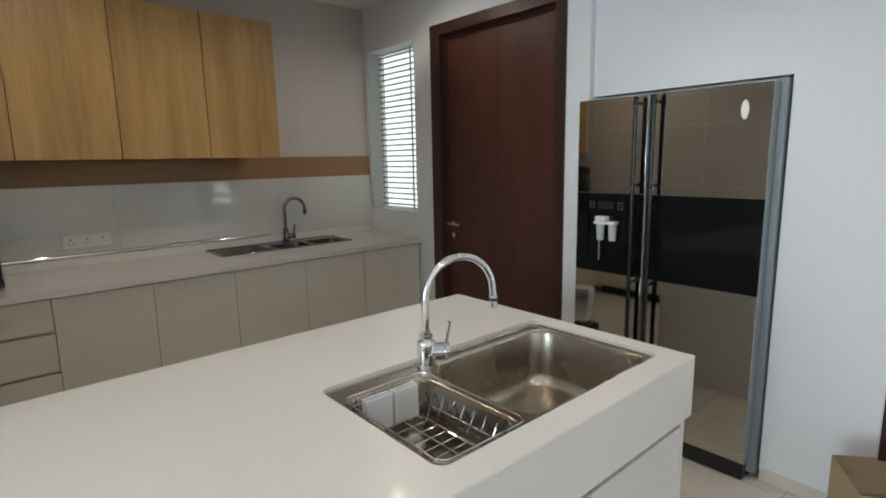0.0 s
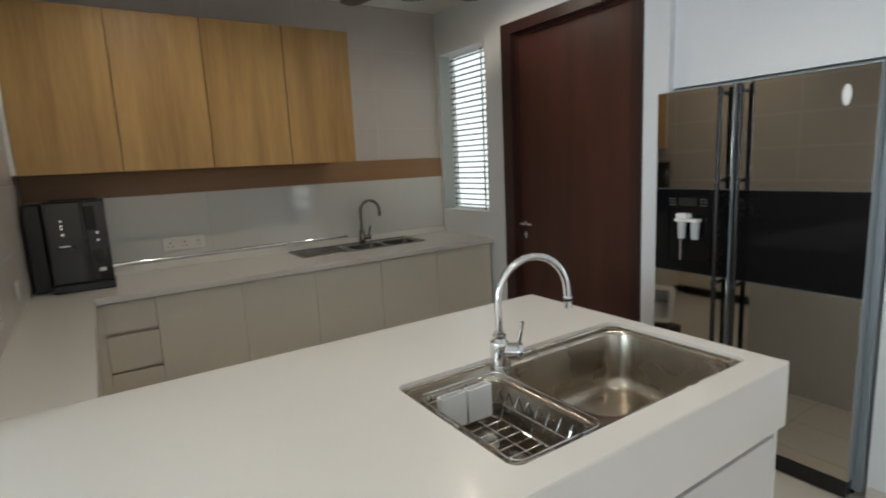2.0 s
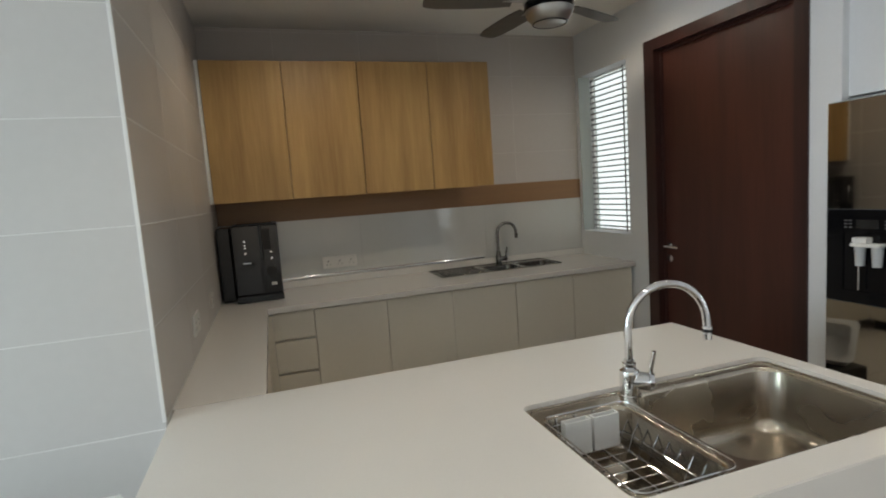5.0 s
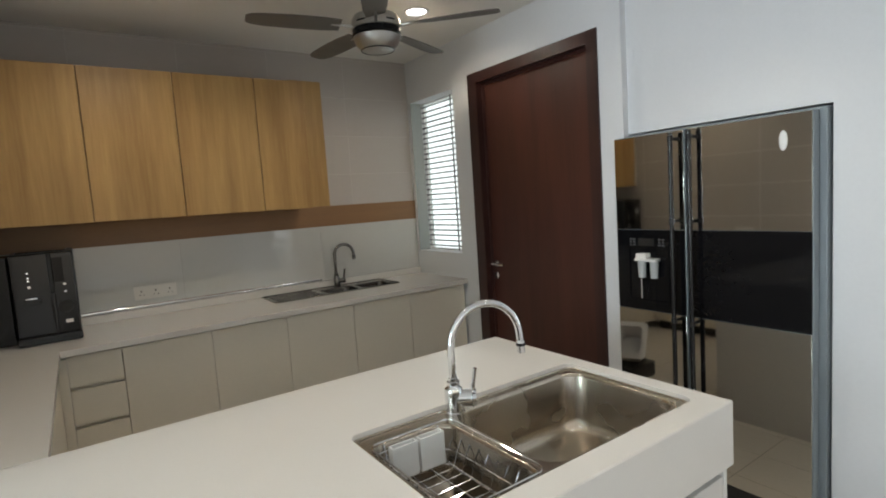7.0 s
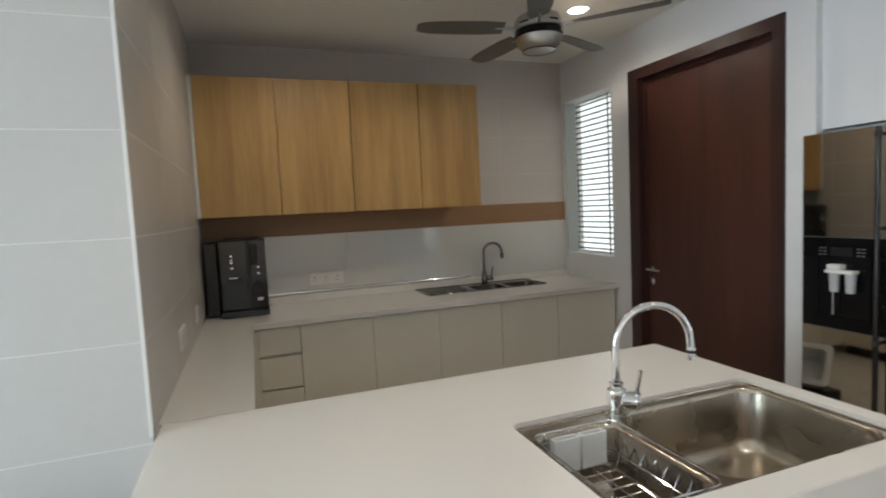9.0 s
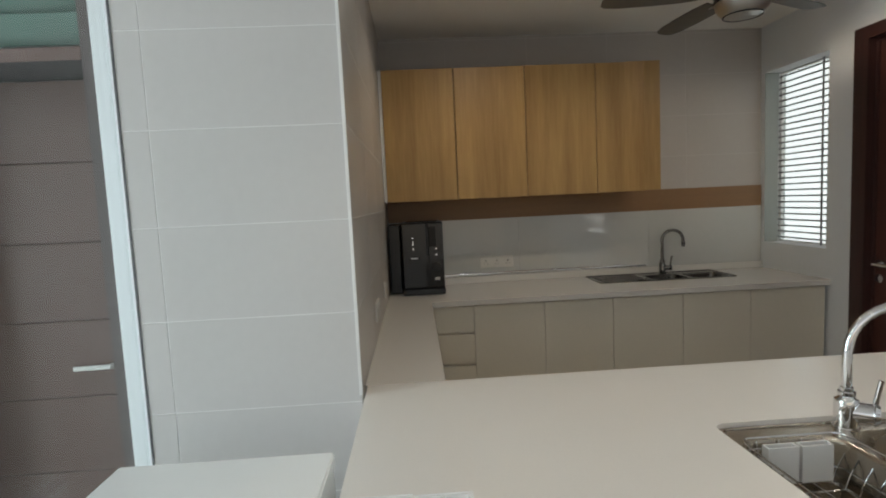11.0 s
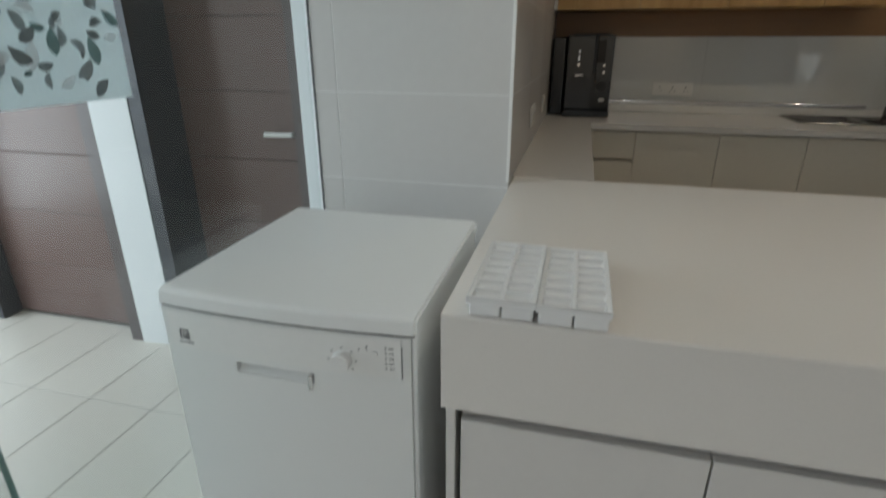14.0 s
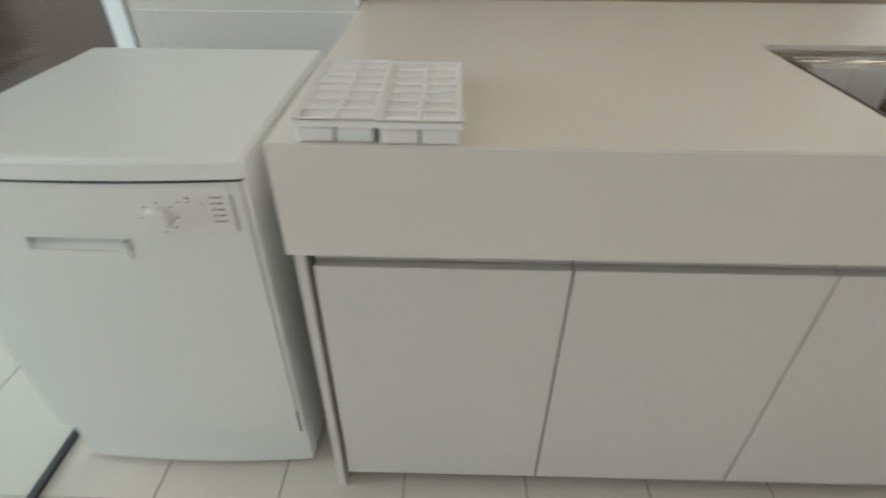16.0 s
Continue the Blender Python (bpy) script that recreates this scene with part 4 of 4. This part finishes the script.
# ---------- ice trays ----------
def ice_tray(xa, xb, ya, yb, z):
    """A shallow clear tray: thin skin with two rows of seven tapered cells."""
    t = thing("ice_tray", (xa + xb) / 2, (ya + yb) / 2, z, "empty clear plastic ice cube tray on the worktop corner", "ice tray", "ice cube trays")
    top = z + 0.036
    m, g = 0.008, 0.006
    cw, cl = (xb - xa - 2 * m - g) / 2, (yb - ya - 2 * m - 6 * g) / 7
    xs = [xa, xa + m, xa + m + cw, xa + m + cw + g, xb - m, xb]
    ys = [ya]
    for k in range(7):
        ys += [ya + m + k * (cl + g), ya + m + k * (cl + g) + cl]
    ys.append(yb)
    hole = lambda i, j: i in (1, 3) and j % 2 == 1
    part("deck", slab(xs, ys, top - 0.0016, top, lambda i, j: not hole(i, j)), CLEAR, t, smooth=False)
    sk = bmesh.new()
    for a, b, c, d in ((xa, ya, xb, ya + 0.0016), (xa, yb - 0.0016, xb, yb), (xa, ya + 0.0016, xa + 0.0016, yb - 0.0016), (xb - 0.0016, ya + 0.0016, xb, yb - 0.0016)):
        box(a, b, top - 0.011, c, d, top + 0.002, bm=sk)
    part("rim", sk, CLEAR, t, smooth=False)
    for i in (1, 3):
        for j in range(1, 15, 2):
            a, b, c, d = xs[i], ys[j], xs[i + 1], ys[j + 1]
            bm = bmesh.new()
            loops = []
            for k, zz in ((0.0, top - 0.0018), (0.0018, top - 0.006), (0.0045, top - 0.009), (0.009, top - 0.0102)):
                loops.append([bm.verts.new(p) for p in ((a + k, b + k, zz), (c - k, b + k, zz), (c - k, d - k, zz), (a + k, d - k, zz))])
            for s, u in zip(loops, loops[1:]):
                for q in range(4):
                    bm.faces.new((s[q], s[(q + 1) % 4], u[(q + 1) % 4], u[q]))
            bm.faces.new(loops[-1])
            part("cell", smoothed(bm), CLEAR, t)
        part("trough", box(xs[i] - 0.0045 if i == 1 else xs[i] - 0.002, ya + 0.004, z, xs[i + 1] + 0.002 if i == 1 else xs[i + 1] + 0.0045, yb - 0.004, top - 0.0122, 0.004), CLEAR, t)


ice_tray(1.010, 1.1265, 1.164, 1.436, TOPZ)
ice_tray(1.1275, 1.247, 1.160, 1.430, TOPZ)

# ---------- coffee machine ----------
cm = thing("coffee_machine", 1.19, 4.07, TOPZ, "black bean-to-cup coffee machine standing in the worktop corner", "coffee machine")
ca, cbx, cy0, cy1, cz1 = 1.062, 1.340, 3.905, 4.28, 1.388
part("body", box(ca, cy0 + 0.02, TOPZ + 0.012, cbx, cy1, cz1, 0.008), DARK_GREY, cm)
part("front_panel", box(ca + 0.004, cy0, TOPZ + 0.05, ca + 0.165, cy0 + 0.0195, cz1 - 0.006, 0.005), BLACK, cm, "glossy black panel with buttons")
part("side_panel", box(ca + 0.178, cy0, TOPZ + 0.05, cbx - 0.004, cy0 + 0.0195, cz1 - 0.006, 0.005), BLACK, cm)
part("display", box(ca + 0.182, cy0 - 0.0025, cz1 - 0.16, cbx - 0.05, cy0 - 0.0003, cz1 - 0.03, 0.001), BLACK_GLOSS, cm)
part("lower_panel", box(ca + 0.1655, cy0 + 0.001, TOPZ + 0.05, ca + 0.1775, cy0 + 0.0195, 1.17), BLACK, cm, smooth=False)
for z in (1.287, 1.262, 1.246):
    part("button", cyl((ca + 0.074, cy0 - 0.004, z), (ca + 0.074, cy0 - 0.0002, z), 0.0042, n=14), LED, cm, "small lit button")
part("button", cyl((ca + 0.075, cy0 - 0.004, 1.214), (ca + 0.075, cy0 - 0.0002, 1.214), 0.0072, n=16), CHROME, cm, "round steel button")
part("spout", box(ca + 0.05, cy0 - 0.03, 1.118, ca + 0.12, cy0 - 0.0002, 1.150, 0.006), BLACK, cm)
part("spout_lip", box(ca + 0.055, cy0 - 0.031, 1.1505, ca + 0.105, cy0 - 0.0002, 1.1585, 0.002), CHROME, cm, "bright steel lip")
for z in (1.212, 1.172):
    part("knob", cyl((ca + 0.227, cy0 - 0.006, z), (ca + 0.227, cy0 - 0.0002, z), 0.0065, n=16), CHROME, cm)
part("outlet", cyl((ca + 0.222, cy0 - 0.004, 1.09), (ca + 0.222, cy0 - 0.0002, 1.09), 0.029, 0.033, 24), RUBBER, cm, "round matt black outlet")
part("label_plate", box(ca + 0.212, cy0 - 0.0016, 1.0, ca + 0.245, cy0 - 0.0002, 1.019), PLATE, cm, smooth=False)
part("drip_tray", box(ca - 0.002, cy0 - 0.012, TOPZ + 0.004, cbx + 0.002, cy0 + 0.02, TOPZ + 0.047, 0.006), BLACK, cm)
part("bean_hopper", box(ca + 0.03, cy0 + 0.08, cz1 + 0.0005, cbx - 0.03, cy1 - 0.05, cz1 + 0.007, 0.002), BLACK_GLOSS, cm)
for x in (ca + 0.03, cbx - 0.03):
    for y in (cy0 + 0.05, cy1 - 0.05):
        part("foot", cyl((x, y, TOPZ), (x, y, TOPZ + 0.0125), 0.013), RUBBER, cm)
solid("storage_tin", box(LX + 0.012, 4.0, TOPZ, 1.055, 4.28, 1.375, 0.01), BLACK, "dark upright canister beside the coffee machine", "canister")


# ---------- sockets ----------
def socket_plate(name, n, origin, u, nrm, label):
    """A wall plate with n square-pin outlets and their switches; u runs along the wall, nrm out of it."""
    o, u, nrm = Vector(origin), Vector(u), Vector(nrm)
    t = thing(name, *o, label, "socket")
    w = 0.083 * n

    def pl(a, b, z0, z1, d0, d1, bev=0.0):
        p, q = o + u * a + nrm * d0, o + u * b + nrm * d1
        return box(min(p.x, q.x), min(p.y, q.y), o.z + z0, max(p.x, q.x), max(p.y, q.y), o.z + z1, bev)

    part("plate", pl(-w / 2, w / 2, -0.043, 0.043, 0.0005, 0.011, 0.003), PLATE, t)
    for k in range(n):
        c = -w / 2 + 0.083 * (k + 0.5)
        part("rocker", pl(c + 0.012, c + 0.026, 0.012, 0.034, 0.0112, 0.0135, 0.001), PLATE, t)
        part("outlet", pl(c - 0.004, c + 0.003, 0.004, 0.015, 0.0112, 0.0118), RUBBER, t, smooth=False)
        for s in (-0.013, 0.011):
            part("outlet", pl(c + s - 0.001, c + s + 0.005, -0.018, -0.012, 0.0112, 0.0118), RUBBER, t, smooth=False)


socket_plate("triple_socket", 3, (1.757, WN - 0.012, 1.052), (1, 0, 0), (0, -1, 0), "pale triple wall socket on the backsplash")
socket_plate("double_socket", 2, (LX, 2.86, 1.03), (0, 1, 0), (1, 0, 0), "pale double wall socket on the side wall tiles")
socket_plate("single_socket", 1, (LX, 3.50, 1.02), (0, 1, 0), (1, 0, 0), "pale single wall socket on the side wall tiles")

# ---------- ceiling fan and downlight ----------
FX, FY, FZ = 2.84, 3.04, 0.02
fan = thing("ceiling_fan", FX, FY, 2.345 + FZ, "brushed steel ceiling fan with dark grey blades", "ceiling fan")
part("canopy", lathe(FX, FY, [(0.03, 2.645), (0.06, 2.66), (0.07, 2.699), (0.02, 2.6995)], 32), SATIN, fan)
part("rod", cyl((FX, FY, 2.54), (FX, FY, 2.65), 0.016), SATIN, fan)
part("motor", lathe(FX, FY, [(0.03, 2.548 + FZ), (0.08, 2.545 + FZ), (0.12, 2.53 + FZ), (0.134, 2.505 + FZ), (0.136, 2.462 + FZ), (0.130, 2.4605 + FZ)], 48), SATIN, fan)
for k in range(5):
    a = radians(-11 + 72 * k)
    part("vent_slot", tube([(FX + 0.1355 * math.cos(a + d), FY + 0.1355 * math.sin(a + d), 2.484 + FZ) for d in np.linspace(-0.2, 0.2, 7)], 0.0045, 8), BLACK, fan)
part("band", lathe(FX, FY, [(0.11, 2.4600 + FZ), (0.131, 2.458 + FZ), (0.134, 2.428 + FZ), (0.12, 2.422 + FZ)], 48), BLACK_GLOSS, fan)
part("bowl", lathe(FX, FY, [(0.11, 2.4215 + FZ), (0.129, 2.419 + FZ), (0.127, 2.405 + FZ), (0.116, 2.380 + FZ), (0.098, 2.358 + FZ), (0.088, 2.350 + FZ), (0.02, 2.3455 + FZ), (0.004, 2.345 + FZ)], 48), SATIN, fan)
part("bottom_ring", tube([(FX + 0.090 * math.cos(a), FY + 0.090 * math.sin(a), 2.3505 + FZ) for a in np.linspace(0, 2 * math.pi, 41)[:-1]], 0.003, 8, closed=True), BLACK, fan)
for k in range(5):
    a = radians(-47 + 72 * k)
    ca_, sa_ = math.cos(a), math.sin(a)
    bm = bmesh.new()
    rows = []
    for r, w, tilt in ((0.20, 0.05, 0.22), (0.30, 0.062, 0.2), (0.45, 0.066, 0.17), (0.60, 0.062, 0.14), (0.66, 0.05, 0.12), (0.68, 0.03, 0.12)):
        row = []
        for s, h in ((-1, 0), (1, 0), (1, 0.005), (-1, 0.005)):
            lx_, ly_, lz_ = r, s * w, 2.470 + FZ + h + s * w * tilt
            row.append(bm.verts.new((FX + lx_ * ca_ - ly_ * sa_, FY + lx_ * sa_ + ly_ * ca_, lz_)))
        rows.append(row)
    for s, t in zip(rows, rows[1:]):
        for q in range(4):
            bm.faces.new((s[q], s[(q + 1) % 4], t[(q + 1) % 4], t[q]))
    bm.faces.new(rows[0])
    bm.faces.new(rows[-1])
    bl = part("blade", bm, BLADE, fan, "dark grey fan blade", smooth=False)
    part("blade_iron", tube([(FX + 0.12 * ca_, FY + 0.12 * sa_, 2.468 + FZ), (FX + 0.17 * ca_, FY + 0.17 * sa_, 2.470 + FZ), (FX + 0.25 * ca_, FY + 0.25 * sa_, 2.476 + FZ)], 0.009, 8), SATIN, bl)
# housings for all six, the four added ones too
for lx_, ly_ in DOWNLIGHTS_AND_FILLS:
    dl = thing("downlight", lx_, ly_, 2.69, "round recessed ceiling downlight that is switched on, four of six added", "downlight", "ceiling downlights")
    part("rim", lathe(lx_, ly_, [(0.058, 2.699), (0.062, 2.694), (0.07, 2.692), (0.078, 2.696), (0.079, 2.6995)], 32), WHITE_PLASTIC, dl)
    part("lens", lathe(lx_, ly_, [(0.057, 2.6985), (0.054, 2.6955), (0.02, 2.695)], 28), LAMP, dl, "glowing white lens")

# ---------- glass screen, yard doors ----------
gs = thing("glass_partition", 0.255, 1.5, 0, "frameless clear glass partition standing in a dark floor channel", "glass partition")
g1 = part("pane", box(0.250, 0.12, 0.014, 0.260, 2.110, 2.45), GLASS, gs, smooth=False)
g1.visible_shadow = False
part("glass_edge", box(0.2505, 0.116, 0.014, 0.2595, 0.1198, 2.45), GLASS_EDGE, gs, smooth=False)
part("floor_channel", box(0.245, 0.10, 0.0, 0.265, 2.110, 0.013, 0.002), ALU, gs)
part("wall_channel", box(0.210, 2.112, 0.0, 0.2675, 2.149, CEIL - 0.002, 0.001), JAMB, gs, "white upright jamb")
part("dark_seal", box(0.268, 2.108, 0.0, 0.274, 2.149, CEIL - 0.002), GREY_MARK, gs, smooth=False)
ol = thing("glass_door", 0.2, 0.92, 0, "open clear glass door leaf with green-tinted edges", "glass door")
pa, pb = Vector((0.205, 0.915, 0)), Vector((-0.56, 1.28, 0))
dn = (pb - pa).normalized()
nn = Vector((-dn.y, dn.x, 0)) * 0.005


def leaf_box(s0, s1, z0, z1, k=1.0):
    bm = bmesh.new()
    p, q = pa + dn * s0, pa + dn * s1
    v = [bm.verts.new(Vector((c.x, c.y, z))) for z in (z0, z1) for c in (p - nn * k, q - nn * k, q + nn * k, p + nn * k)]
    for f in ((0, 1, 2, 3), (4, 5, 6, 7), (0, 1, 5, 4), (1, 2, 6, 5), (2, 3, 7, 6), (3, 0, 4, 7)):
        bm.faces.new([v[i] for i in f])
    return bm


L = (pb - pa).length
g2 = part("pane", leaf_box(0, L, 0.008, 2.2), GLASS_TINT, ol, smooth=False)
g2.visible_shadow = False
part("glass_edge", leaf_box(-0.004, -0.0004, 0.008, 2.2), GLASS_EDGE, ol, smooth=False)
part("bottom_seal", leaf_box(0, L, 0.0, 0.0075), RUBBER, ol, smooth=False)

film = thing("floral_film", 0.262, 1.1, 1.23, "pale film with grey-green leaf print stuck on the glass", "window film")
part("sheet", box(0.2603, 0.74, 1.23, 0.2613, 1.328, 1.466), FROST, film, smooth=False)
random.seed(4)
for k in range(84):
    y, z = 0.765 + 0.0385 * (k % 14) + random.uniform(-0.012, 0.048), 1.256 + 0.0305 * (k // 14) + random.uniform(-0.006, 0.036)
    a, w = random.uniform(0, math.pi), random.uniform(0.008, 0.026)
    bend = random.uniform(-0.35, 0.35) * w
    d = 0.2616 + 0.00003 * k
    outline = []
    for q in range(7):
        c = -1 + q / 3
        outline.append((c * w, 0.42 * w * (1 - c * c) ** 0.8 * (1.15 - 0.3 * c) + bend * (1 - c * c)))
    for q in range(5, 0, -1):
        c = -1 + q / 3
        outline.append((c * w, -0.42 * w * (1 - c * c) ** 0.8 * (1.15 - 0.3 * c) + bend * (1 - c * c)))
    bm = bmesh.new()
    near, far = [[bm.verts.new((x, y + c * math.cos(a) - e * math.sin(a), z + c * math.sin(a) + e * math.cos(a))) for c, e in outline] for x in (d, 0.2614)]
    bm.faces.new(near)
    bm.faces.new(far)
    for q in range(len(near)):
        p = (q + 1) % len(near)
        bm.faces.new((near[q], near[p], far[p], far[q]))
    part("leaf_print", bm, (LEAF_A, LEAF_A, LEAF_C, LEAF_B, LEAF_C, LEAF_D)[k % 6], film, smooth=False)


def yard_door(name, a, b, deep, handle, label):
    """A brown plank door in a grey frame, with a glass louvre light over it."""
    t = thing(name, (a + b) / 2, UY, 0, label, "door", kind="structure")
    f = wall_with_holes("y", [a, a + 0.065, b - 0.065, b], [0, 2.012, 2.055, 2.37, 2.42], UY + 0.004, UY + deep + 0.04, lambda i, j: not (i == 1 and j in (0, 2)))
    part("door_frame", f, ALU, t, smooth=False)
    # added strip in a lighter frame colour, for the face that catches light
    part("architrave", box(b - 0.064, UY + 0.0005, 0, b, UY + 0.0035, 2.42), MAUVE_ALU, t, "added mauve-brown strip for the lit face of the frame", smooth=False)
    part("transom", box(a + 0.066, UY + 0.001, 2.013, b - 0.066, UY + 0.0035, 2.054), PLANK, t, smooth=False)
    n = 7
    for k in range(n):
        z = 0.012 + k * 1.995 / n
        part("plank", box(a + 0.067, UY + deep, z + 0.001, b - 0.067, UY + deep + 0.035, z + 1.995 / n - 0.001, 0.003, 1), PLANK, t, smooth=False)
    part("door_core", box(a + 0.068, UY + deep + 0.005, 0.012, b - 0.068, UY + deep + 0.03, 2.008), RUBBER, t, smooth=False)
    for k in range(4):
        z = 2.07 + k * 0.08
        bm = box(a + 0.067, UY + 0.03, z, b - 0.067, UY + 0.036, z + 0.095)
        bmesh.ops.rotate(bm, verts=bm.verts, cent=Vector((a, UY + 0.033, z + 0.045)), matrix=Matrix.Rotation(radians(28), 3, "X"))
        part("louvre", bm, GLASS_GREEN, t, "green glass louvre", smooth=False)
    hbm = cyl((handle, UY + deep, 0.985), (handle, UY + deep - 0.04, 0.985), 0.009)
    tube([(handle + 0.005, UY + deep - 0.04, 0.985), (handle - 0.125, UY + deep - 0.04, 0.983)], 0.009, 10, bm=hbm)
    part("handle", hbm, WHITE_PLASTIC, t, "pale lever handle")


yard_door("door_2", d1a, d1b, 0.215, 0.035, "brown plank bathroom door with green glass louvres above")
yard_door("door_3", d2a, d2b, 0.10, -1.48, "brown plank yard door in a dark grey frame")
ys = thing("yard_switch", -0.67, UY, 1.5, "small white wall switch between the yard doors", "switch")
part("plate", box(-0.71, UY - 0.012, 1.46, -0.63, UY - 0.0005, 1.545, 0.003), PLATE, ys)
part("rocker", box(-0.685, UY - 0.0145, 1.485, -0.655, UY - 0.0122, 1.52, 0.001), WHITE_PLASTIC, ys)

# ---------- cardboard box by the wall ----------
cbx_ = thing("cardboard_box", 3.704, 0.674, 0, "opened brown cardboard box against the white wall", "cardboard box")
bx0, bx1, by0, by1, bh = 3.575, 3.833, 0.40, 0.948, 0.385
part("carton", slab([bx0, bx0 + 0.005, bx1 - 0.005, bx1], [by0, by0 + 0.005, by1 - 0.005, by1], 0.004, bh, lambda i, j: not (i == 1 and j == 1)), CARDBOARD, cbx_, smooth=False)
part("base", box(bx0 + 0.0055, by0 + 0.0055, 0.0, bx1 - 0.0055, by1 - 0.0055, 0.006), CARDBOARD, cbx_, smooth=False)


def flap(p, q, out, rise):
    bm = bmesh.new()
    p, q, o = Vector(p), Vector(q), Vector(out)
    vs = [bm.verts.new(c) for c in (p, q, q + o + Vector((0, 0, rise)), p + o + Vector((0, 0, rise)))]
    bm.faces.new(vs)
    bmesh.ops.solidify(bm, geom=bm.faces, thickness=0.004)
    part("flap", bm, CARDBOARD, cbx_, smooth=False)


flap((bx0, by0, bh), (bx0, by1, bh), (0.125, 0, 0), 0.004)
flap((bx1, by0, bh), (bx1, by1, bh), (-0.125, 0, 0), 0.008)
flap((bx0 + 0.01, by1, bh + 0.004), (bx1 - 0.01, by1, bh + 0.004), (0, -0.13, 0), 0.012)
cbx_.location = (3.595, 0.63, 0)
cbx_.rotation_euler = (0, 0, radians(30))

# ---------- tub on the aisle floor ----------
tub = bmesh.new()
rings = []
for k, z in ((0.03, 0.0), (0.0, 0.15), (-0.016, 0.152), (-0.016, 0.162), (0.022, 0.162), (0.045, 0.012)):
    rings.append([tub.verts.new(p) for p in rounded(2.125 + k, 3.06 + k, 2.415 - k, 3.30 - k, 0.04, z)])
for p, q in zip(rings, rings[1:]):
    for k in range(len(p)):
        tub.faces.new((p[k], p[(k + 1) % len(p)], q[(k + 1) % len(p)], q[k]))
tub.faces.new(rings[0])
tub.faces.new(rings[-1])
tilt = Matrix.Translation((2.54, 3.02, 0.0)) @ Matrix.Rotation(radians(-25), 4, "Z") @ Matrix.Rotation(radians(48), 4, "Y") @ Matrix.Translation((-2.27, -3.18, 0.0))
bmesh.ops.transform(tub, matrix=tilt, verts=tub.verts)
bmesh.ops.translate(tub, verts=tub.verts, vec=(0, 0, 0.1205 - min(v.co.z for v in tub.verts)))
solid("plastic_tub", smoothed(tub), WHITE_PLASTIC, "white plastic tub tipped on its edge on a grey crate", "tub")
solid("plastic_crate", box(2.46, 2.86, 0, 2.80, 3.17, 0.12, 0.012), DARK_GREY, "low dark grey plastic crate on the aisle floor", "crate")

# ---------- tiles ----------
J = 0.003
ROW0, RH, TW = -0.02, 0.30, 0.60
spots = []
for r in range(10):
    za, zb = max(ROW0 + r * RH, 0.0), min(ROW0 + (r + 1) * RH, CEIL)
    for a, b in ((0.277, 0.357), (0.357, LX)):
        spots.append(((a + b) / 2, PY + 0.005, (za + zb) / 2, b - a - (J if b != LX else J / 2), 0.010, zb - za - J))
pieces("tile", wall_pillar, TILE_WALL, spots, None)
# side wall: the pillar's tile, its shade put into the darker colour
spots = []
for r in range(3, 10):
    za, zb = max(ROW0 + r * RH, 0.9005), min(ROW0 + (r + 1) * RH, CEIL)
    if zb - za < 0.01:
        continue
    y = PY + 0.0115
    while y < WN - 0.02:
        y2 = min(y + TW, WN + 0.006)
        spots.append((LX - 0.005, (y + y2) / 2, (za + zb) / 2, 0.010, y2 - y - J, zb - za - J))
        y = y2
pieces("tile", wall_pillar, TILE_DARKER, spots, None)
spots = []
for r in range(3, 10):
    za, zb = max(ROW0 + r * RH, 0.9005), min(ROW0 + (r + 1) * RH, CEIL)
    x = LX + 0.0015
    while x < WX - 0.02:
        xb = min(LX + 0.48 if x < LX + 0.1 else x + TW, WX - 0.001)
        spots.append(((x + xb) / 2, WN + 0.005, (za + zb) / 2, xb - x - J, 0.010, zb - za - J))
        x = xb
pieces("tile", wall_north, TILE_DARKER, spots, None)
spots = []
gx, gy, tx, ty = 0.538, 1.128, 0.296, 0.61
for i in range(-8, 12):
    for j in range(-3, 6):
        xa, ya = gx + i * tx, gy + j * ty
        xb, yb = xa + tx, ya + ty
        if xa < 0.29:
            yb = min(yb, UY + 0.1)
        if xb > RX + 0.6 or yb - ya < 0.02 or xa < -2.2:
            continue
        spots.append(((xa + xb) / 2, (ya + yb) / 2, -0.005, tx - J, yb - ya - J, 0.010))
pieces("tile", floor, TILE_FLOOR, spots, None)
rest = bmesh.new()
for i in range(-11, 15):
    for j in range(-6, 6):
        xa, ya = gx + i * tx, gy + j * ty
        if -8 <= i < 12 and -3 <= j and not (xa + tx > RX + 0.6 or xa < -2.2):
            continue
        if ya + ty > 2.3 and xa < 0.29:
            continue
        box(xa + J / 2, ya + J / 2, -0.010, xa + tx - J / 2, ya + ty - J / 2, 0.0, bm=rest)
part("tiles", rest, TILE_FLOOR, floor, smooth=False)["kind"] = "stuff"
